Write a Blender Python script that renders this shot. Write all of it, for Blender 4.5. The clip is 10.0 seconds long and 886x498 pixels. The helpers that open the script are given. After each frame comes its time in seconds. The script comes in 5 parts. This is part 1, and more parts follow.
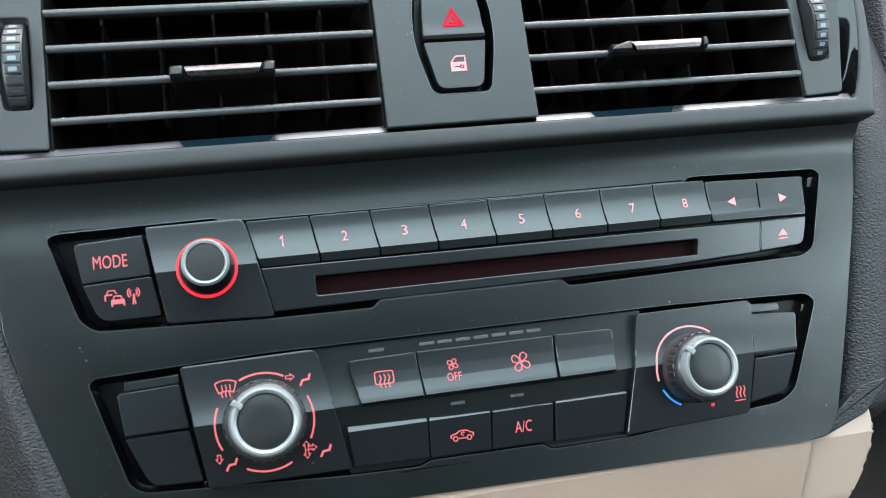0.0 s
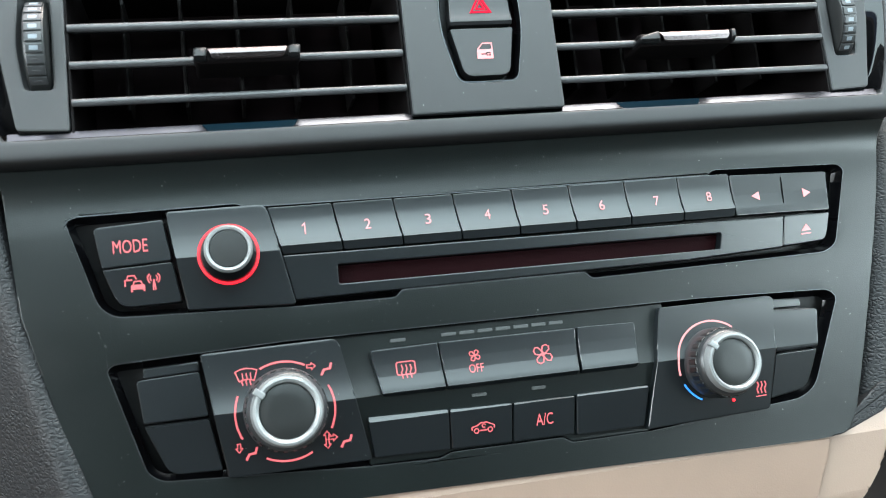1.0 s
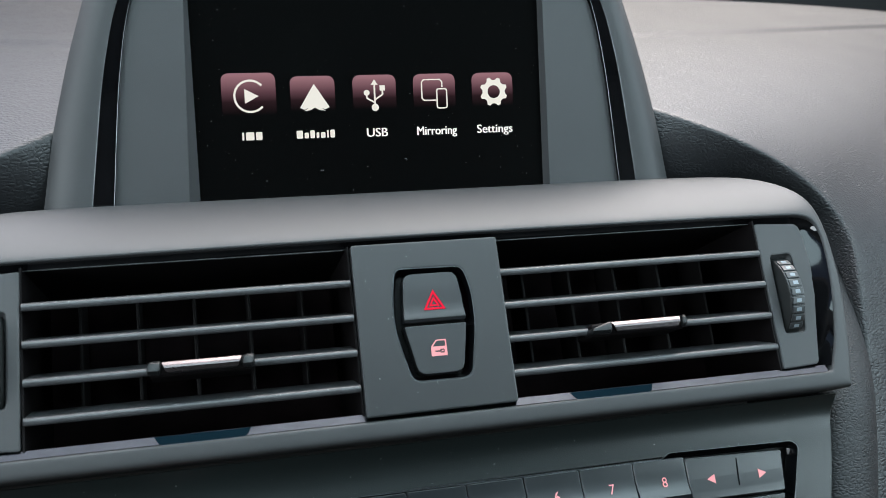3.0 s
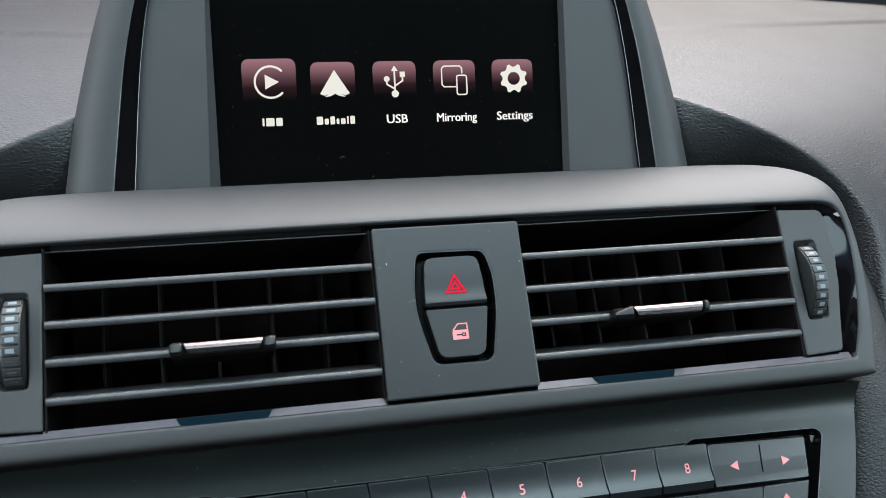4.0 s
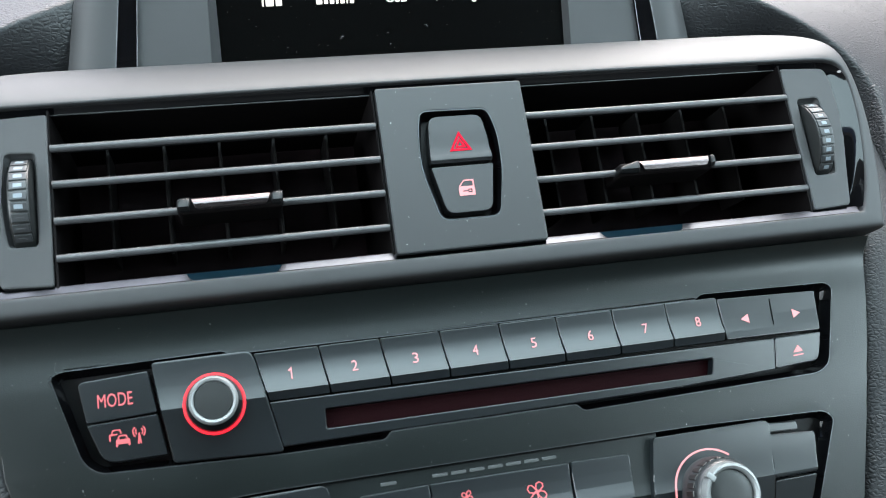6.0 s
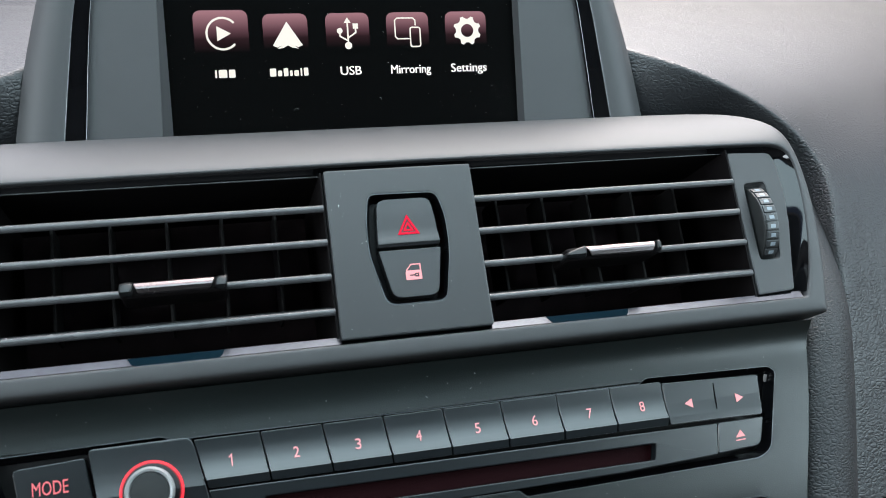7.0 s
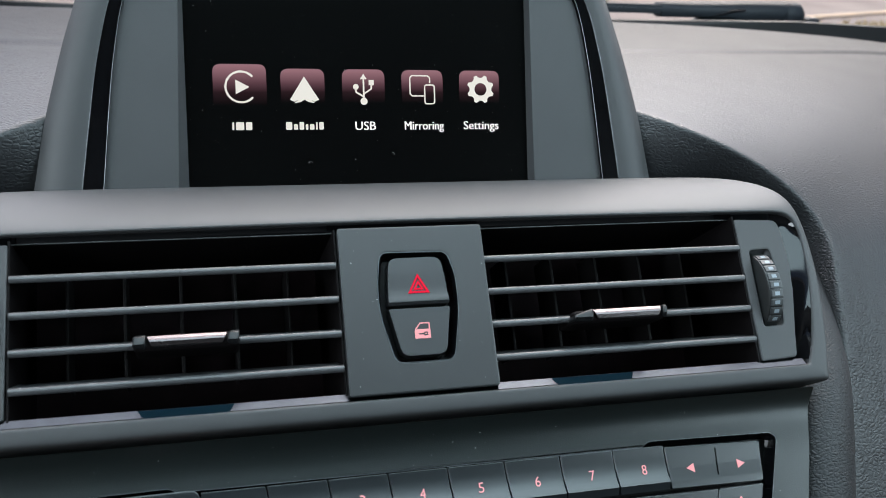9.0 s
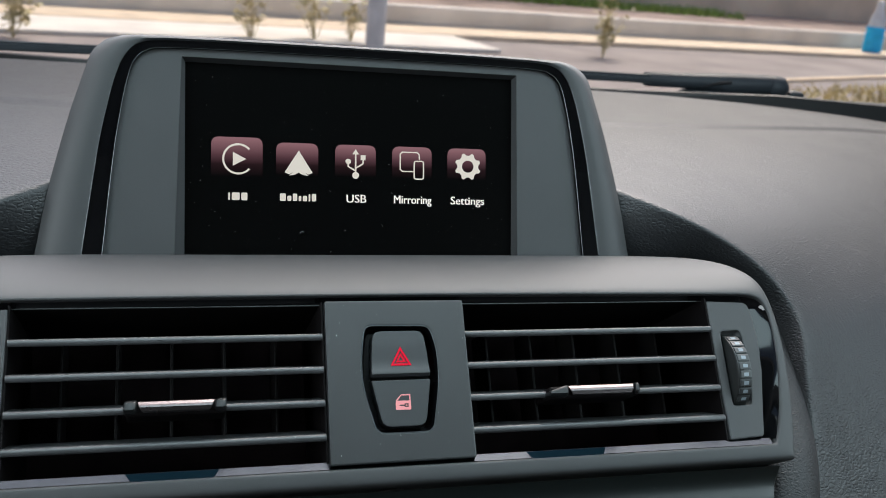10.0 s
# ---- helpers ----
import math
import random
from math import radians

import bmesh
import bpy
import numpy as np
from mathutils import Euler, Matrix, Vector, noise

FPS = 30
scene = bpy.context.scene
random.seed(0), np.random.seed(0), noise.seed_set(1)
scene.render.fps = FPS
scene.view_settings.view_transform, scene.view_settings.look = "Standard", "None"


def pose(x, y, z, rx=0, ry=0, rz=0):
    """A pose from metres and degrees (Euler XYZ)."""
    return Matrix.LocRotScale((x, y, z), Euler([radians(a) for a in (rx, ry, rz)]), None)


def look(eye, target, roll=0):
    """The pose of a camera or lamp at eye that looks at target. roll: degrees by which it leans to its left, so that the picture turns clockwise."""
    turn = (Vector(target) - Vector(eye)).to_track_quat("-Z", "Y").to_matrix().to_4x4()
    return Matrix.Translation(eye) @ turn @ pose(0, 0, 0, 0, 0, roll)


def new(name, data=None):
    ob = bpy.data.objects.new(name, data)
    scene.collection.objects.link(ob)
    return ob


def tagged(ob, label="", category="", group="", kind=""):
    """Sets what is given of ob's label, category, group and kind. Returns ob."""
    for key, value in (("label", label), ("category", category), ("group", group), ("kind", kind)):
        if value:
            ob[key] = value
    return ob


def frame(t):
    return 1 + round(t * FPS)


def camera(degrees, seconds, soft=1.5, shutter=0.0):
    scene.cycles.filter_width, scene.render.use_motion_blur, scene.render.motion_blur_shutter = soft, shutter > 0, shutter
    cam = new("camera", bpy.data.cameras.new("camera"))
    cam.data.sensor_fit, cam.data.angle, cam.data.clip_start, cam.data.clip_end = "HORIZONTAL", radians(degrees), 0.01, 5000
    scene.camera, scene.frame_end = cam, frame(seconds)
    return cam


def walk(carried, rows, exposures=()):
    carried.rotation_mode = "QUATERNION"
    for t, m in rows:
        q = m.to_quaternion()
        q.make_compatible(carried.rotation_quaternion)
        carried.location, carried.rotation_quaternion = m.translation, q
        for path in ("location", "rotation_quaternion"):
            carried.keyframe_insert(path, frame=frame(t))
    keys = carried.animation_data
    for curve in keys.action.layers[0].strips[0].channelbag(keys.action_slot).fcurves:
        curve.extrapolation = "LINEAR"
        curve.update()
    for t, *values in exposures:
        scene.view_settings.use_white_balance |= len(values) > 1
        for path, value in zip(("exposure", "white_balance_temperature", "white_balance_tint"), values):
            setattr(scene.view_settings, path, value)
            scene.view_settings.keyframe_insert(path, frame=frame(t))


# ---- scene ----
cam = camera(50.3, 10.0, 0.9, 0.14)
# a small lens stopped to a two millimetre pupil, focused on the console
cam.data.dof.use_dof, cam.data.dof.focus_distance, cam.data.dof.aperture_fstop = True, 0.39, 21.0
PATH = [
    (0, (-0.082, -0.304, 0.969), (0.342, 1.408, 0.026), 0.9),
    (0.5, (-0.09, -0.299, 0.968), (0.335, 1.399, 0.001), 1.8),
    (1, (-0.093, -0.297, 0.968), (0.353, 1.395, -0.001), 2.3),
    (1.5, (-0.083, -0.293, 0.985), (0.398, 1.41, 0.052), 3.3),
    (1.7, (-0.08, -0.286, 0.999), (0.423, 1.421, 0.084), 3.9),
    (2, (-0.08, -0.272, 1.021), (0.455, 1.442, 0.14), 4.5),
    (2.5, (-0.076, -0.271, 1.035), (0.439, 1.485, 0.229), 3.2),
    (4, (-0.081, -0.272, 1.026), (0.385, 1.51, 0.247), 2.2),
    (4.5, (-0.081, -0.284, 1.015), (0.349, 1.483, 0.184), 0.1),
    (4.7, (-0.076, -0.292, 1.004), (0.282, 1.48, 0.16), -1.4),
    (5, (-0.086, -0.288, 0.991), (0.272, 1.462, 0.092), -1.0),
    (5.5, (-0.088, -0.291, 0.982), (0.295, 1.475, 0.125), -0.6),
    (6, (-0.085, -0.29, 0.984), (0.368, 1.483, 0.177), 0.1),
    (7.5, (-0.072, -0.282, 1.012), (0.448, 1.492, 0.25), 2.0),
    (8, (-0.073, -0.283, 1.011), (0.441, 1.501, 0.267), 2.0),
    (8.5, (-0.076, -0.283, 1.011), (0.436, 1.507, 0.28), 2.4),
    (9, (-0.079, -0.283, 1.018), (0.441, 1.511, 0.305), 3.6),
    (9.5, (-0.082, -0.287, 1.031), (0.456, 1.518, 0.358), 5.4),
    (10, (-0.08, -0.294, 1.034), (0.459, 1.529, 0.415), 5.5),
]
EXPOSURES = [(0, .66, 6380, 10), (0.5, .78, 6480, 10), (1.2, .90, 6700, 11), (1.6, .92, 6750, 12), (2.0, .42, 6500, 10), (2.5, .10, 6340, 10), (4.3, .10, 6350, 10), (5, .58, 6280, 10), (5.5, .78, 6350, 10), (6, .64, 6380, 10), (7.4, .26, 6340, 11.4), (8.2, .15, 6260, 11.2), (9, .06, 6280, 10.6), (9.5, -.05, 6360, 10), (10, -.25, 6450, 10)]
walk(cam, [(t, look(eye, target, roll)) for t, eye, target, roll in PATH], EXPOSURES)

# ---- light ----
world = bpy.data.worlds.new("world")
scene.world = world
world.use_nodes = True
wn = world.node_tree
sky = wn.nodes.new("ShaderNodeTexSky")
sky.sky_type, sky.sun_disc = "NISHITA", False
sky.sun_elevation, sky.sun_rotation = radians(50), radians(28)
sky.air_density, sky.dust_density, sky.ozone_density = 1.0, 4.0, 1.0
wn.links.new(sky.outputs["Color"], wn.nodes["Background"].inputs["Color"])
wn.nodes["Background"].inputs["Strength"].default_value = 0.15
sun = new("sun", bpy.data.lights.new("sun", "SUN"))
sun.data.energy, sun.data.angle, sun.data.color = 3.2, radians(35), (1.0, 0.92, 0.83)
sun.matrix_world = look((1.8, 3.4, 4.5), (0, 0, 0))


def window_lamp(name, eye, target, wide, high, watts, color):
    """The sky's light in the opening of a window."""
    lamp = new(name, bpy.data.lights.new(name, "AREA"))
    lamp.data.shape, lamp.data.size, lamp.data.size_y = "RECTANGLE", wide, high
    lamp.data.energy, lamp.data.color = watts, color
    lamp.matrix_world = look(eye, target)
    return lamp


window_lamp("windscreen_light", (0.0, 0.285, 1.235), (0.0, 0.015, 0.905), 1.15, 0.43, 7.8, (0.96, 0.95, 1.0))
# no sunroof is seen; overhead fill assumed from bright reflections on the keys
window_lamp("assumed_sunroof_light", (0.05, -0.16, 1.372), (0.05, -0.16, 0.5), 0.90, 0.42, 6.6, (0.73, 0.95, 1.0))
window_lamp("right_window_light", (0.82, -0.46, 1.23), (0.0, -0.15, 0.85), 0.88, 0.26, 7.8, (0.76, 0.95, 1.0))
window_lamp("left_window_light", (-0.82, -0.40, 1.14), (0.0, -0.15, 0.85), 0.75, 0.32, 9.4, (0.86, 0.97, 1.0))


# ---- materials ----
def material(name, color, rough=0.5, metal=0.0, grain=0.0, grain_size=1500.0, spread=0.0, spread_size=40.0, spec=0.5, coat=0.0):
    """A surface with a fine bump and a slow change of colour and gloss; sizes are noise scales per metre."""
    m = bpy.data.materials.new(name)
    m.use_nodes = True
    nt = m.node_tree
    b = nt.nodes["Principled BSDF"]
    b.inputs["Base Color"].default_value = (*color, 1)
    b.inputs["Roughness"].default_value = rough
    b.inputs["Metallic"].default_value = metal
    b.inputs["Specular IOR Level"].default_value = spec
    b.inputs["Coat Weight"].default_value = coat
    geo = nt.nodes.new("ShaderNodeNewGeometry")
    if spread:
        n = nt.nodes.new("ShaderNodeTexNoise")
        n.inputs["Scale"].default_value, n.inputs["Detail"].default_value = spread_size, 5.0
        nt.links.new(geo.outputs["Position"], n.inputs["Vector"])
        ramp = nt.nodes.new("ShaderNodeMapRange")
        ramp.inputs["From Min"].default_value, ramp.inputs["From Max"].default_value = 0.3, 0.7
        ramp.inputs["To Min"].default_value, ramp.inputs["To Max"].default_value = 1 - spread, 1 + spread
        nt.links.new(n.outputs["Fac"], ramp.inputs["Value"])
        mix = nt.nodes.new("ShaderNodeVectorMath")
        mix.operation = "SCALE"
        mix.inputs[0].default_value = color
        nt.links.new(ramp.outputs["Result"], mix.inputs["Scale"])
        nt.links.new(mix.outputs["Vector"], b.inputs["Base Color"])
        rr = nt.nodes.new("ShaderNodeMapRange")
        rr.inputs["To Min"].default_value, rr.inputs["To Max"].default_value = rough * (1 - 0.5 * spread), rough * (1 + 0.5 * spread)
        nt.links.new(n.outputs["Fac"], rr.inputs["Value"])
        nt.links.new(rr.outputs["Result"], b.inputs["Roughness"])
    if grain:
        n2 = nt.nodes.new("ShaderNodeTexNoise")
        n2.inputs["Scale"].default_value, n2.inputs["Detail"].default_value = grain_size, 3.0
        nt.links.new(geo.outputs["Position"], n2.inputs["Vector"])
        bump = nt.nodes.new("ShaderNodeBump")
        bump.inputs["Strength"].default_value, bump.inputs["Distance"].default_value = grain, 0.0003
        nt.links.new(n2.outputs["Fac"], bump.inputs["Height"])
        nt.links.new(bump.outputs["Normal"], b.inputs["Normal"])
    return m


def leather(name, color, rough, scale, depth):
    """Embossed leather: cells with creases between them, stretched a little, on a fine grain."""
    m = material(name, color, rough, spread=0.18, spread_size=25.0, spec=0.46)
    nt = m.node_tree
    b = nt.nodes["Principled BSDF"]
    geo = nt.nodes.new("ShaderNodeNewGeometry")
    warp = nt.nodes.new("ShaderNodeTexNoise")
    warp.inputs["Scale"].default_value, warp.inputs["Detail"].default_value = scale * 0.45, 3.0
    nt.links.new(geo.outputs["Position"], warp.inputs["Vector"])
    add = nt.nodes.new("ShaderNodeVectorMath")
    add.operation = "MULTIPLY_ADD"
    add.inputs[1].default_value = (0.0016, 0.0016, 0.0016)
    nt.links.new(warp.outputs["Color"], add.inputs[0])
    nt.links.new(geo.outputs["Position"], add.inputs[2])
    v = nt.nodes.new("ShaderNodeTexVoronoi")
    v.feature = "DISTANCE_TO_EDGE"
    v.inputs["Scale"].default_value = scale
    squash = nt.nodes.new("ShaderNodeVectorMath")
    squash.operation = "MULTIPLY"
    squash.inputs[1].default_value = (0.62, 1.0, 1.15)
    nt.links.new(add.outputs["Vector"], squash.inputs[0])
    nt.links.new(squash.outputs["Vector"], v.inputs["Vector"])
    r = nt.nodes.new("ShaderNodeMapRange")
    r.inputs["From Max"].default_value = 0.30
    nt.links.new(v.outputs["Distance"], r.inputs["Value"])
    fine = nt.nodes.new("ShaderNodeTexNoise")
    fine.inputs["Scale"].default_value, fine.inputs["Detail"].default_value = scale * 1.6, 5.0
    fine.inputs["Distortion"].default_value = 0.2
    nt.links.new(geo.outputs["Position"], fine.inputs["Vector"])
    mul = nt.nodes.new("ShaderNodeMath")
    mul.operation = "MULTIPLY_ADD"
    mul.inputs[1].default_value = 0.3
    worn = nt.nodes.new("ShaderNodeTexNoise")
    worn.inputs["Scale"].default_value, worn.inputs["Detail"].default_value = 130.0, 3.0
    nt.links.new(geo.outputs["Position"], worn.inputs["Vector"])
    deepen = nt.nodes.new("ShaderNodeMapRange")
    deepen.inputs["From Min"].default_value, deepen.inputs["From Max"].default_value = 0.35, 0.68
    deepen.inputs["To Min"].default_value, deepen.inputs["To Max"].default_value = 0.45, 1.0
    nt.links.new(worn.outputs["Fac"], deepen.inputs["Value"])
    crease = nt.nodes.new("ShaderNodeMath")
    crease.operation = "MULTIPLY"
    nt.links.new(r.outputs["Result"], crease.inputs[0])
    nt.links.new(deepen.outputs["Result"], crease.inputs[1])
    nt.links.new(fine.outputs["Fac"], mul.inputs[0])
    nt.links.new(crease.outputs["Value"], mul.inputs[2])
    bump = nt.nodes.new("ShaderNodeBump")
    bump.inputs["Strength"].default_value, bump.inputs["Distance"].default_value = 1.0, depth
    nt.links.new(mul.outputs["Value"], bump.inputs["Height"])
    nt.links.new(bump.outputs["Normal"], b.inputs["Normal"])
    return m


def glowing(name, color, strength, base=(0.6, 0.5, 0.5)):
    m = material(name, base, 0.5)
    b = m.node_tree.nodes["Principled BSDF"]
    b.inputs["Emission Color"].default_value = (*color, 1)
    b.inputs["Emission Strength"].default_value = strength
    return m


def tile_glow():
    """Lit app tile: dusky rose at the top, fading to the black of the screen below."""
    m = bpy.data.materials.new("app tile")
    m.use_nodes = True
    nt = m.node_tree
    b = nt.nodes["Principled BSDF"]
    b.inputs["Base Color"].default_value = (0.0015, 0.0015, 0.0015, 1)
    b.inputs["Roughness"].default_value = 0.2
    b.inputs["Specular IOR Level"].default_value = 0.05
    tc = nt.nodes.new("ShaderNodeTexCoord")
    sep = nt.nodes.new("ShaderNodeSeparateXYZ")
    nt.links.new(tc.outputs["Generated"], sep.inputs["Vector"])
    ramp = nt.nodes.new("ShaderNodeValToRGB")
    ramp.color_ramp.elements[0].position, ramp.color_ramp.elements[0].color = 0.12, (0, 0, 0, 1)
    ramp.color_ramp.elements[1].position, ramp.color_ramp.elements[1].color = 1.0, (0.31, 0.155, 0.175, 1)
    mid = ramp.color_ramp.elements.new(0.60)
    mid.color = (0.095, 0.042, 0.052, 1)
    low = ramp.color_ramp.elements.new(0.40)
    low.color = (0.018, 0.007, 0.009, 1)
    nt.links.new(sep.outputs["Y"], ramp.inputs["Fac"])
    nt.links.new(ramp.outputs["Color"], b.inputs["Emission Color"])
    b.inputs["Emission Strength"].default_value = 1.0
    return m


M_FASCIA = material("soft grey plastic", (0.0210, 0.0216, 0.0229), 0.60, grain=0.12, grain_size=2600, spread=0.06, spread_size=60)
M_PANEL = material("satin dark plastic", (0.0021, 0.0038, 0.0038), 0.35, spec=0.4, grain=0.15, grain_size=2600, spread=0.10, spread_size=45)
M_KEY = material("button plastic", (0.0036, 0.0052, 0.0064), 0.31, spec=0.6, grain=0.03, grain_size=3000, spread=0.06, spread_size=80)
M_GLOSS = material("piano black", (0.002, 0.002, 0.0024), 0.06, spec=0.4, spread=0.2, spread_size=120)
# vanes and duct set darker than slats; reddish haze put into duct and back
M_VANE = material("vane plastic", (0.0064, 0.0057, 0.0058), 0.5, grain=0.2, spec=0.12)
M_HAZY_BACK = material("hazy duct back", (0.016, 0.011, 0.012), 0.7, grain=0.2, spec=0.05, spread=0.3, spread_size=120)
M_WHEEL = material("ribbed wheel plastic", (0.019, 0.0205, 0.022), 0.42, grain=0.1, grain_size=2600, spread=0.1, spread_size=200)
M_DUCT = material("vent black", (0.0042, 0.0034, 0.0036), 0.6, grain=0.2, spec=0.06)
M_SLAT = material("slat plastic", (0.031, 0.0315, 0.0333), 0.36, grain=0.15, grain_size=2200, spread=0.15, spread_size=150)
M_RUBBER = material("knob rubber", (0.0052, 0.0062, 0.0062), 0.42, grain=0.12, grain_size=2600, spread=0.1, spread_size=200)
M_SKIRT = material("grey knob skirt", (0.020, 0.0215, 0.023), 0.32, grain=0.08, grain_size=2600)
M_CHROME = material("satin chrome", (0.118, 0.102, 0.103), 0.27, metal=1.0, grain=0.06, grain_size=2500, spread=0.08, spread_size=200)
M_SILVER = material("silver paint", (0.19, 0.197, 0.198), 0.42, metal=0.4, grain=0.06, grain_size=2500)
# colour of the tab's dark reflection in the sill strip
M_TAB_REFLECTION = material("blue black tab reflection", (0.0015, 0.007, 0.011), 0.6, spec=0.02)
M_TRIM = material("dark chrome", (0.037, 0.041, 0.046), 0.21, metal=1.0, spread=0.1, spread_size=200)
M_SWITCH = material("satin switch plastic", (0.0087, 0.0094, 0.0106), 0.44, spec=0.45, grain=0.08, grain_size=2600, spread=0.06, spread_size=90)
M_TAB = material("worn black plastic", (0.004, 0.0045, 0.005), 0.38, spec=0.3, grain=0.25, grain_size=1800, spread=0.3, spread_size=300)
M_PLATE = material("satin grey plate", (0.0118, 0.0124, 0.0134), 0.46, spec=0.45, grain=0.08, grain_size=2600, spread=0.06, spread_size=60)
M_DEEP = material("deep black plastic", (0.009, 0.009, 0.0095), 0.35, spec=0.2)
M_SCREEN = material("screen glass", (0.0015, 0.0015, 0.0015), 0.2, spec=0.05)
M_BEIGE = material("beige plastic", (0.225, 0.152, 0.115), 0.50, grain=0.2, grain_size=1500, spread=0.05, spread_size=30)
# same plastic as the front, lightened for the light on the side
M_BEIGE_LIT = material("lit beige plastic", (0.255, 0.180, 0.140), 0.50, grain=0.2, grain_size=1500, spread=0.05, spread_size=30)
M_LEATHER = leather("grained black leather", (0.0058, 0.0062, 0.0074), 0.50, 540.0, 0.00020)
M_PAD = leather("finely grained leather", (0.0030, 0.0035, 0.0047), 0.60, 620.0, 0.00022)
M_LED_OFF = material("unlit lens", (0.05, 0.053, 0.053), 0.4)
M_DUST = material("dust", (0.44, 0.44, 0.43), 0.9)
M_LEGEND = glowing("backlit legend", (0.78, 0.125, 0.15), 0.8, (0.10, 0.03, 0.03))
M_PALE = glowing("pale backlit legend", (0.84, 0.27, 0.29), 0.9, (0.12, 0.06, 0.06))
M_RED = glowing("hazard red", (0.78, 0.006, 0.04), 1.0, (0.03, 0.002, 0.003))
M_RED.node_tree.nodes["Principled BSDF"].inputs["Specular IOR Level"].default_value = 0.03
# bright bevel highlights put into a shiny strip colour
M_HIGHLIGHT = material("edge highlight", (0.055, 0.059, 0.063), 0.32, metal=0.7, spread=0.3, spread_size=90)
M_DRY = material("dry grass", (0.58, 0.47, 0.22), 0.85, spread=0.3, spread_size=5)
M_RING = glowing("red light ring", (1.0, 0.012, 0.03), 1.05, (0.12, 0.01, 0.012))
M_BLUE = glowing("blue scale", (0.0, 0.16, 0.75), 0.8, (0.05, 0.2, 0.6))
M_MARK = glowing("wheel marks", (0.55, 0.66, 0.75), 0.02, (0.13, 0.155, 0.175))
M_ICON = glowing("screen icons", (0.95, 0.87, 0.74), 0.72, (0.05, 0.05, 0.05))
M_WORDS = glowing("screen words", (0.95, 0.90, 0.82), 1.0, (0.05, 0.05, 0.05))
M_SLOT = material("disc slot flap", (0.0072, 0.0012, 0.0018), 0.6, grain=0.3, spec=0.04)
M_TILE = tile_glow()
M_CABIN = material("cabin lining", (0.045, 0.044, 0.043), 0.8, grain=0.3, spread=0.1, spread_size=8)
M_DARKTRIM = material("dark cabin trim", (0.03, 0.03, 0.03), 0.6, grain=0.3, spread=0.1, spread_size=8)
M_TANTRIM = material("tan cabin trim", (0.22, 0.135, 0.09), 0.65, grain=0.3, spread=0.1, spread_size=8)
M_WIPER = material("wiper plastic", (0.019, 0.023, 0.028), 0.5, spec=0.25, grain=0.2, spread=0.1, spread_size=60)
M_ASPHALT = material("asphalt", (0.33, 0.283, 0.262), 0.9, grain=0.6, grain_size=120, spread=0.22, spread_size=1.3)
M_KERB = material("kerb stone", (0.82, 0.66, 0.48), 0.85, grain=0.5, grain_size=60, spread=0.15, spread_size=3)
M_CONCRETE = material("pale concrete", (0.80, 0.74, 0.66), 0.85, grain=0.5, grain_size=60, spread=0.18, spread_size=1.2)
M_WALL = material("tan wall", (0.90, 0.70, 0.53), 0.9, grain=0.5, grain_size=40, spread=0.2, spread_size=0.8)
M_SOIL = material("dark soil", (0.46, 0.35, 0.29), 0.95, grain=0.6, grain_size=40, spread=0.3, spread_size=2)
M_GRASS = material("grass", (0.30, 0.40, 0.10), 0.85, spread=0.35, spread_size=6)
M_WEED = material("weed leaves", (0.60, 0.52, 0.30), 0.8, spread=0.35, spread_size=20)
M_POST = material("white painted post", (0.72, 0.70, 0.68), 0.6, grain=0.3, grain_size=60, spread=0.12, spread_size=6)
M_BLUEPOT = material("blue plastic", (0.02, 0.52, 0.95), 0.4, spread=0.1, spread_size=10)
M_WHITE = material("white plastic", (0.75, 0.76, 0.78), 0.45, spread=0.08, spread_size=10)

# ---- building helpers ----
MM = 0.001
# the leaning face of the console: x across, y up the slope, z out towards the seats
FACE = Matrix(((1, 0, 0, 0), (0, 0.6, -0.8, 0), (0, 0.8, 0.6, 0.85), (0, 0, 0, 1)))
LS = radians(19)
# the display's face
DISPLAY = Matrix(((1, 0, 0, -0.0032), (0, math.sin(LS), -math.cos(LS), 0.104), (0, math.cos(LS), math.sin(LS), 0.897), (0, 0, 0, 1)))


def mesh_of(name, bm, mat, unit=MM, sharp=32):
    bmesh.ops.recalc_face_normals(bm, faces=bm.faces[:])
    bm.normal_update()
    for f in bm.faces:
        f.smooth = f.normal.z < 0.99999
    me = bpy.data.meshes.new(name)
    bm.to_mesh(me)
    bm.free()
    if unit != 1:
        me.transform(Matrix.Scale(unit, 4))
    me.set_sharp_from_angle(angle=radians(sharp))
    me.materials.append(mat)
    return me


def thing(name, bm=None, mat=None, label="", category="", group="", kind="", at=FACE, unit=MM, sharp=32):
    ROUND.discard(id(bm))
    ob = new(name, mesh_of(name, bm, mat, unit, sharp) if bm else None)
    ob.matrix_world = at
    return tagged(ob, label, category, group, kind)


def part(name, bm, mat, parent, label="", at=None, unit=MM, sharp=None):
    sharp = sharp or (30 if id(bm) in ROUND else 3.5)
    ROUND.discard(id(bm))
    ob = new(name, bm if isinstance(bm, bpy.types.Mesh) else mesh_of(name, bm, mat, unit, sharp))
    ob.parent = parent
    if at is not None:
        ob.matrix_local = at
    return tagged(ob, label)


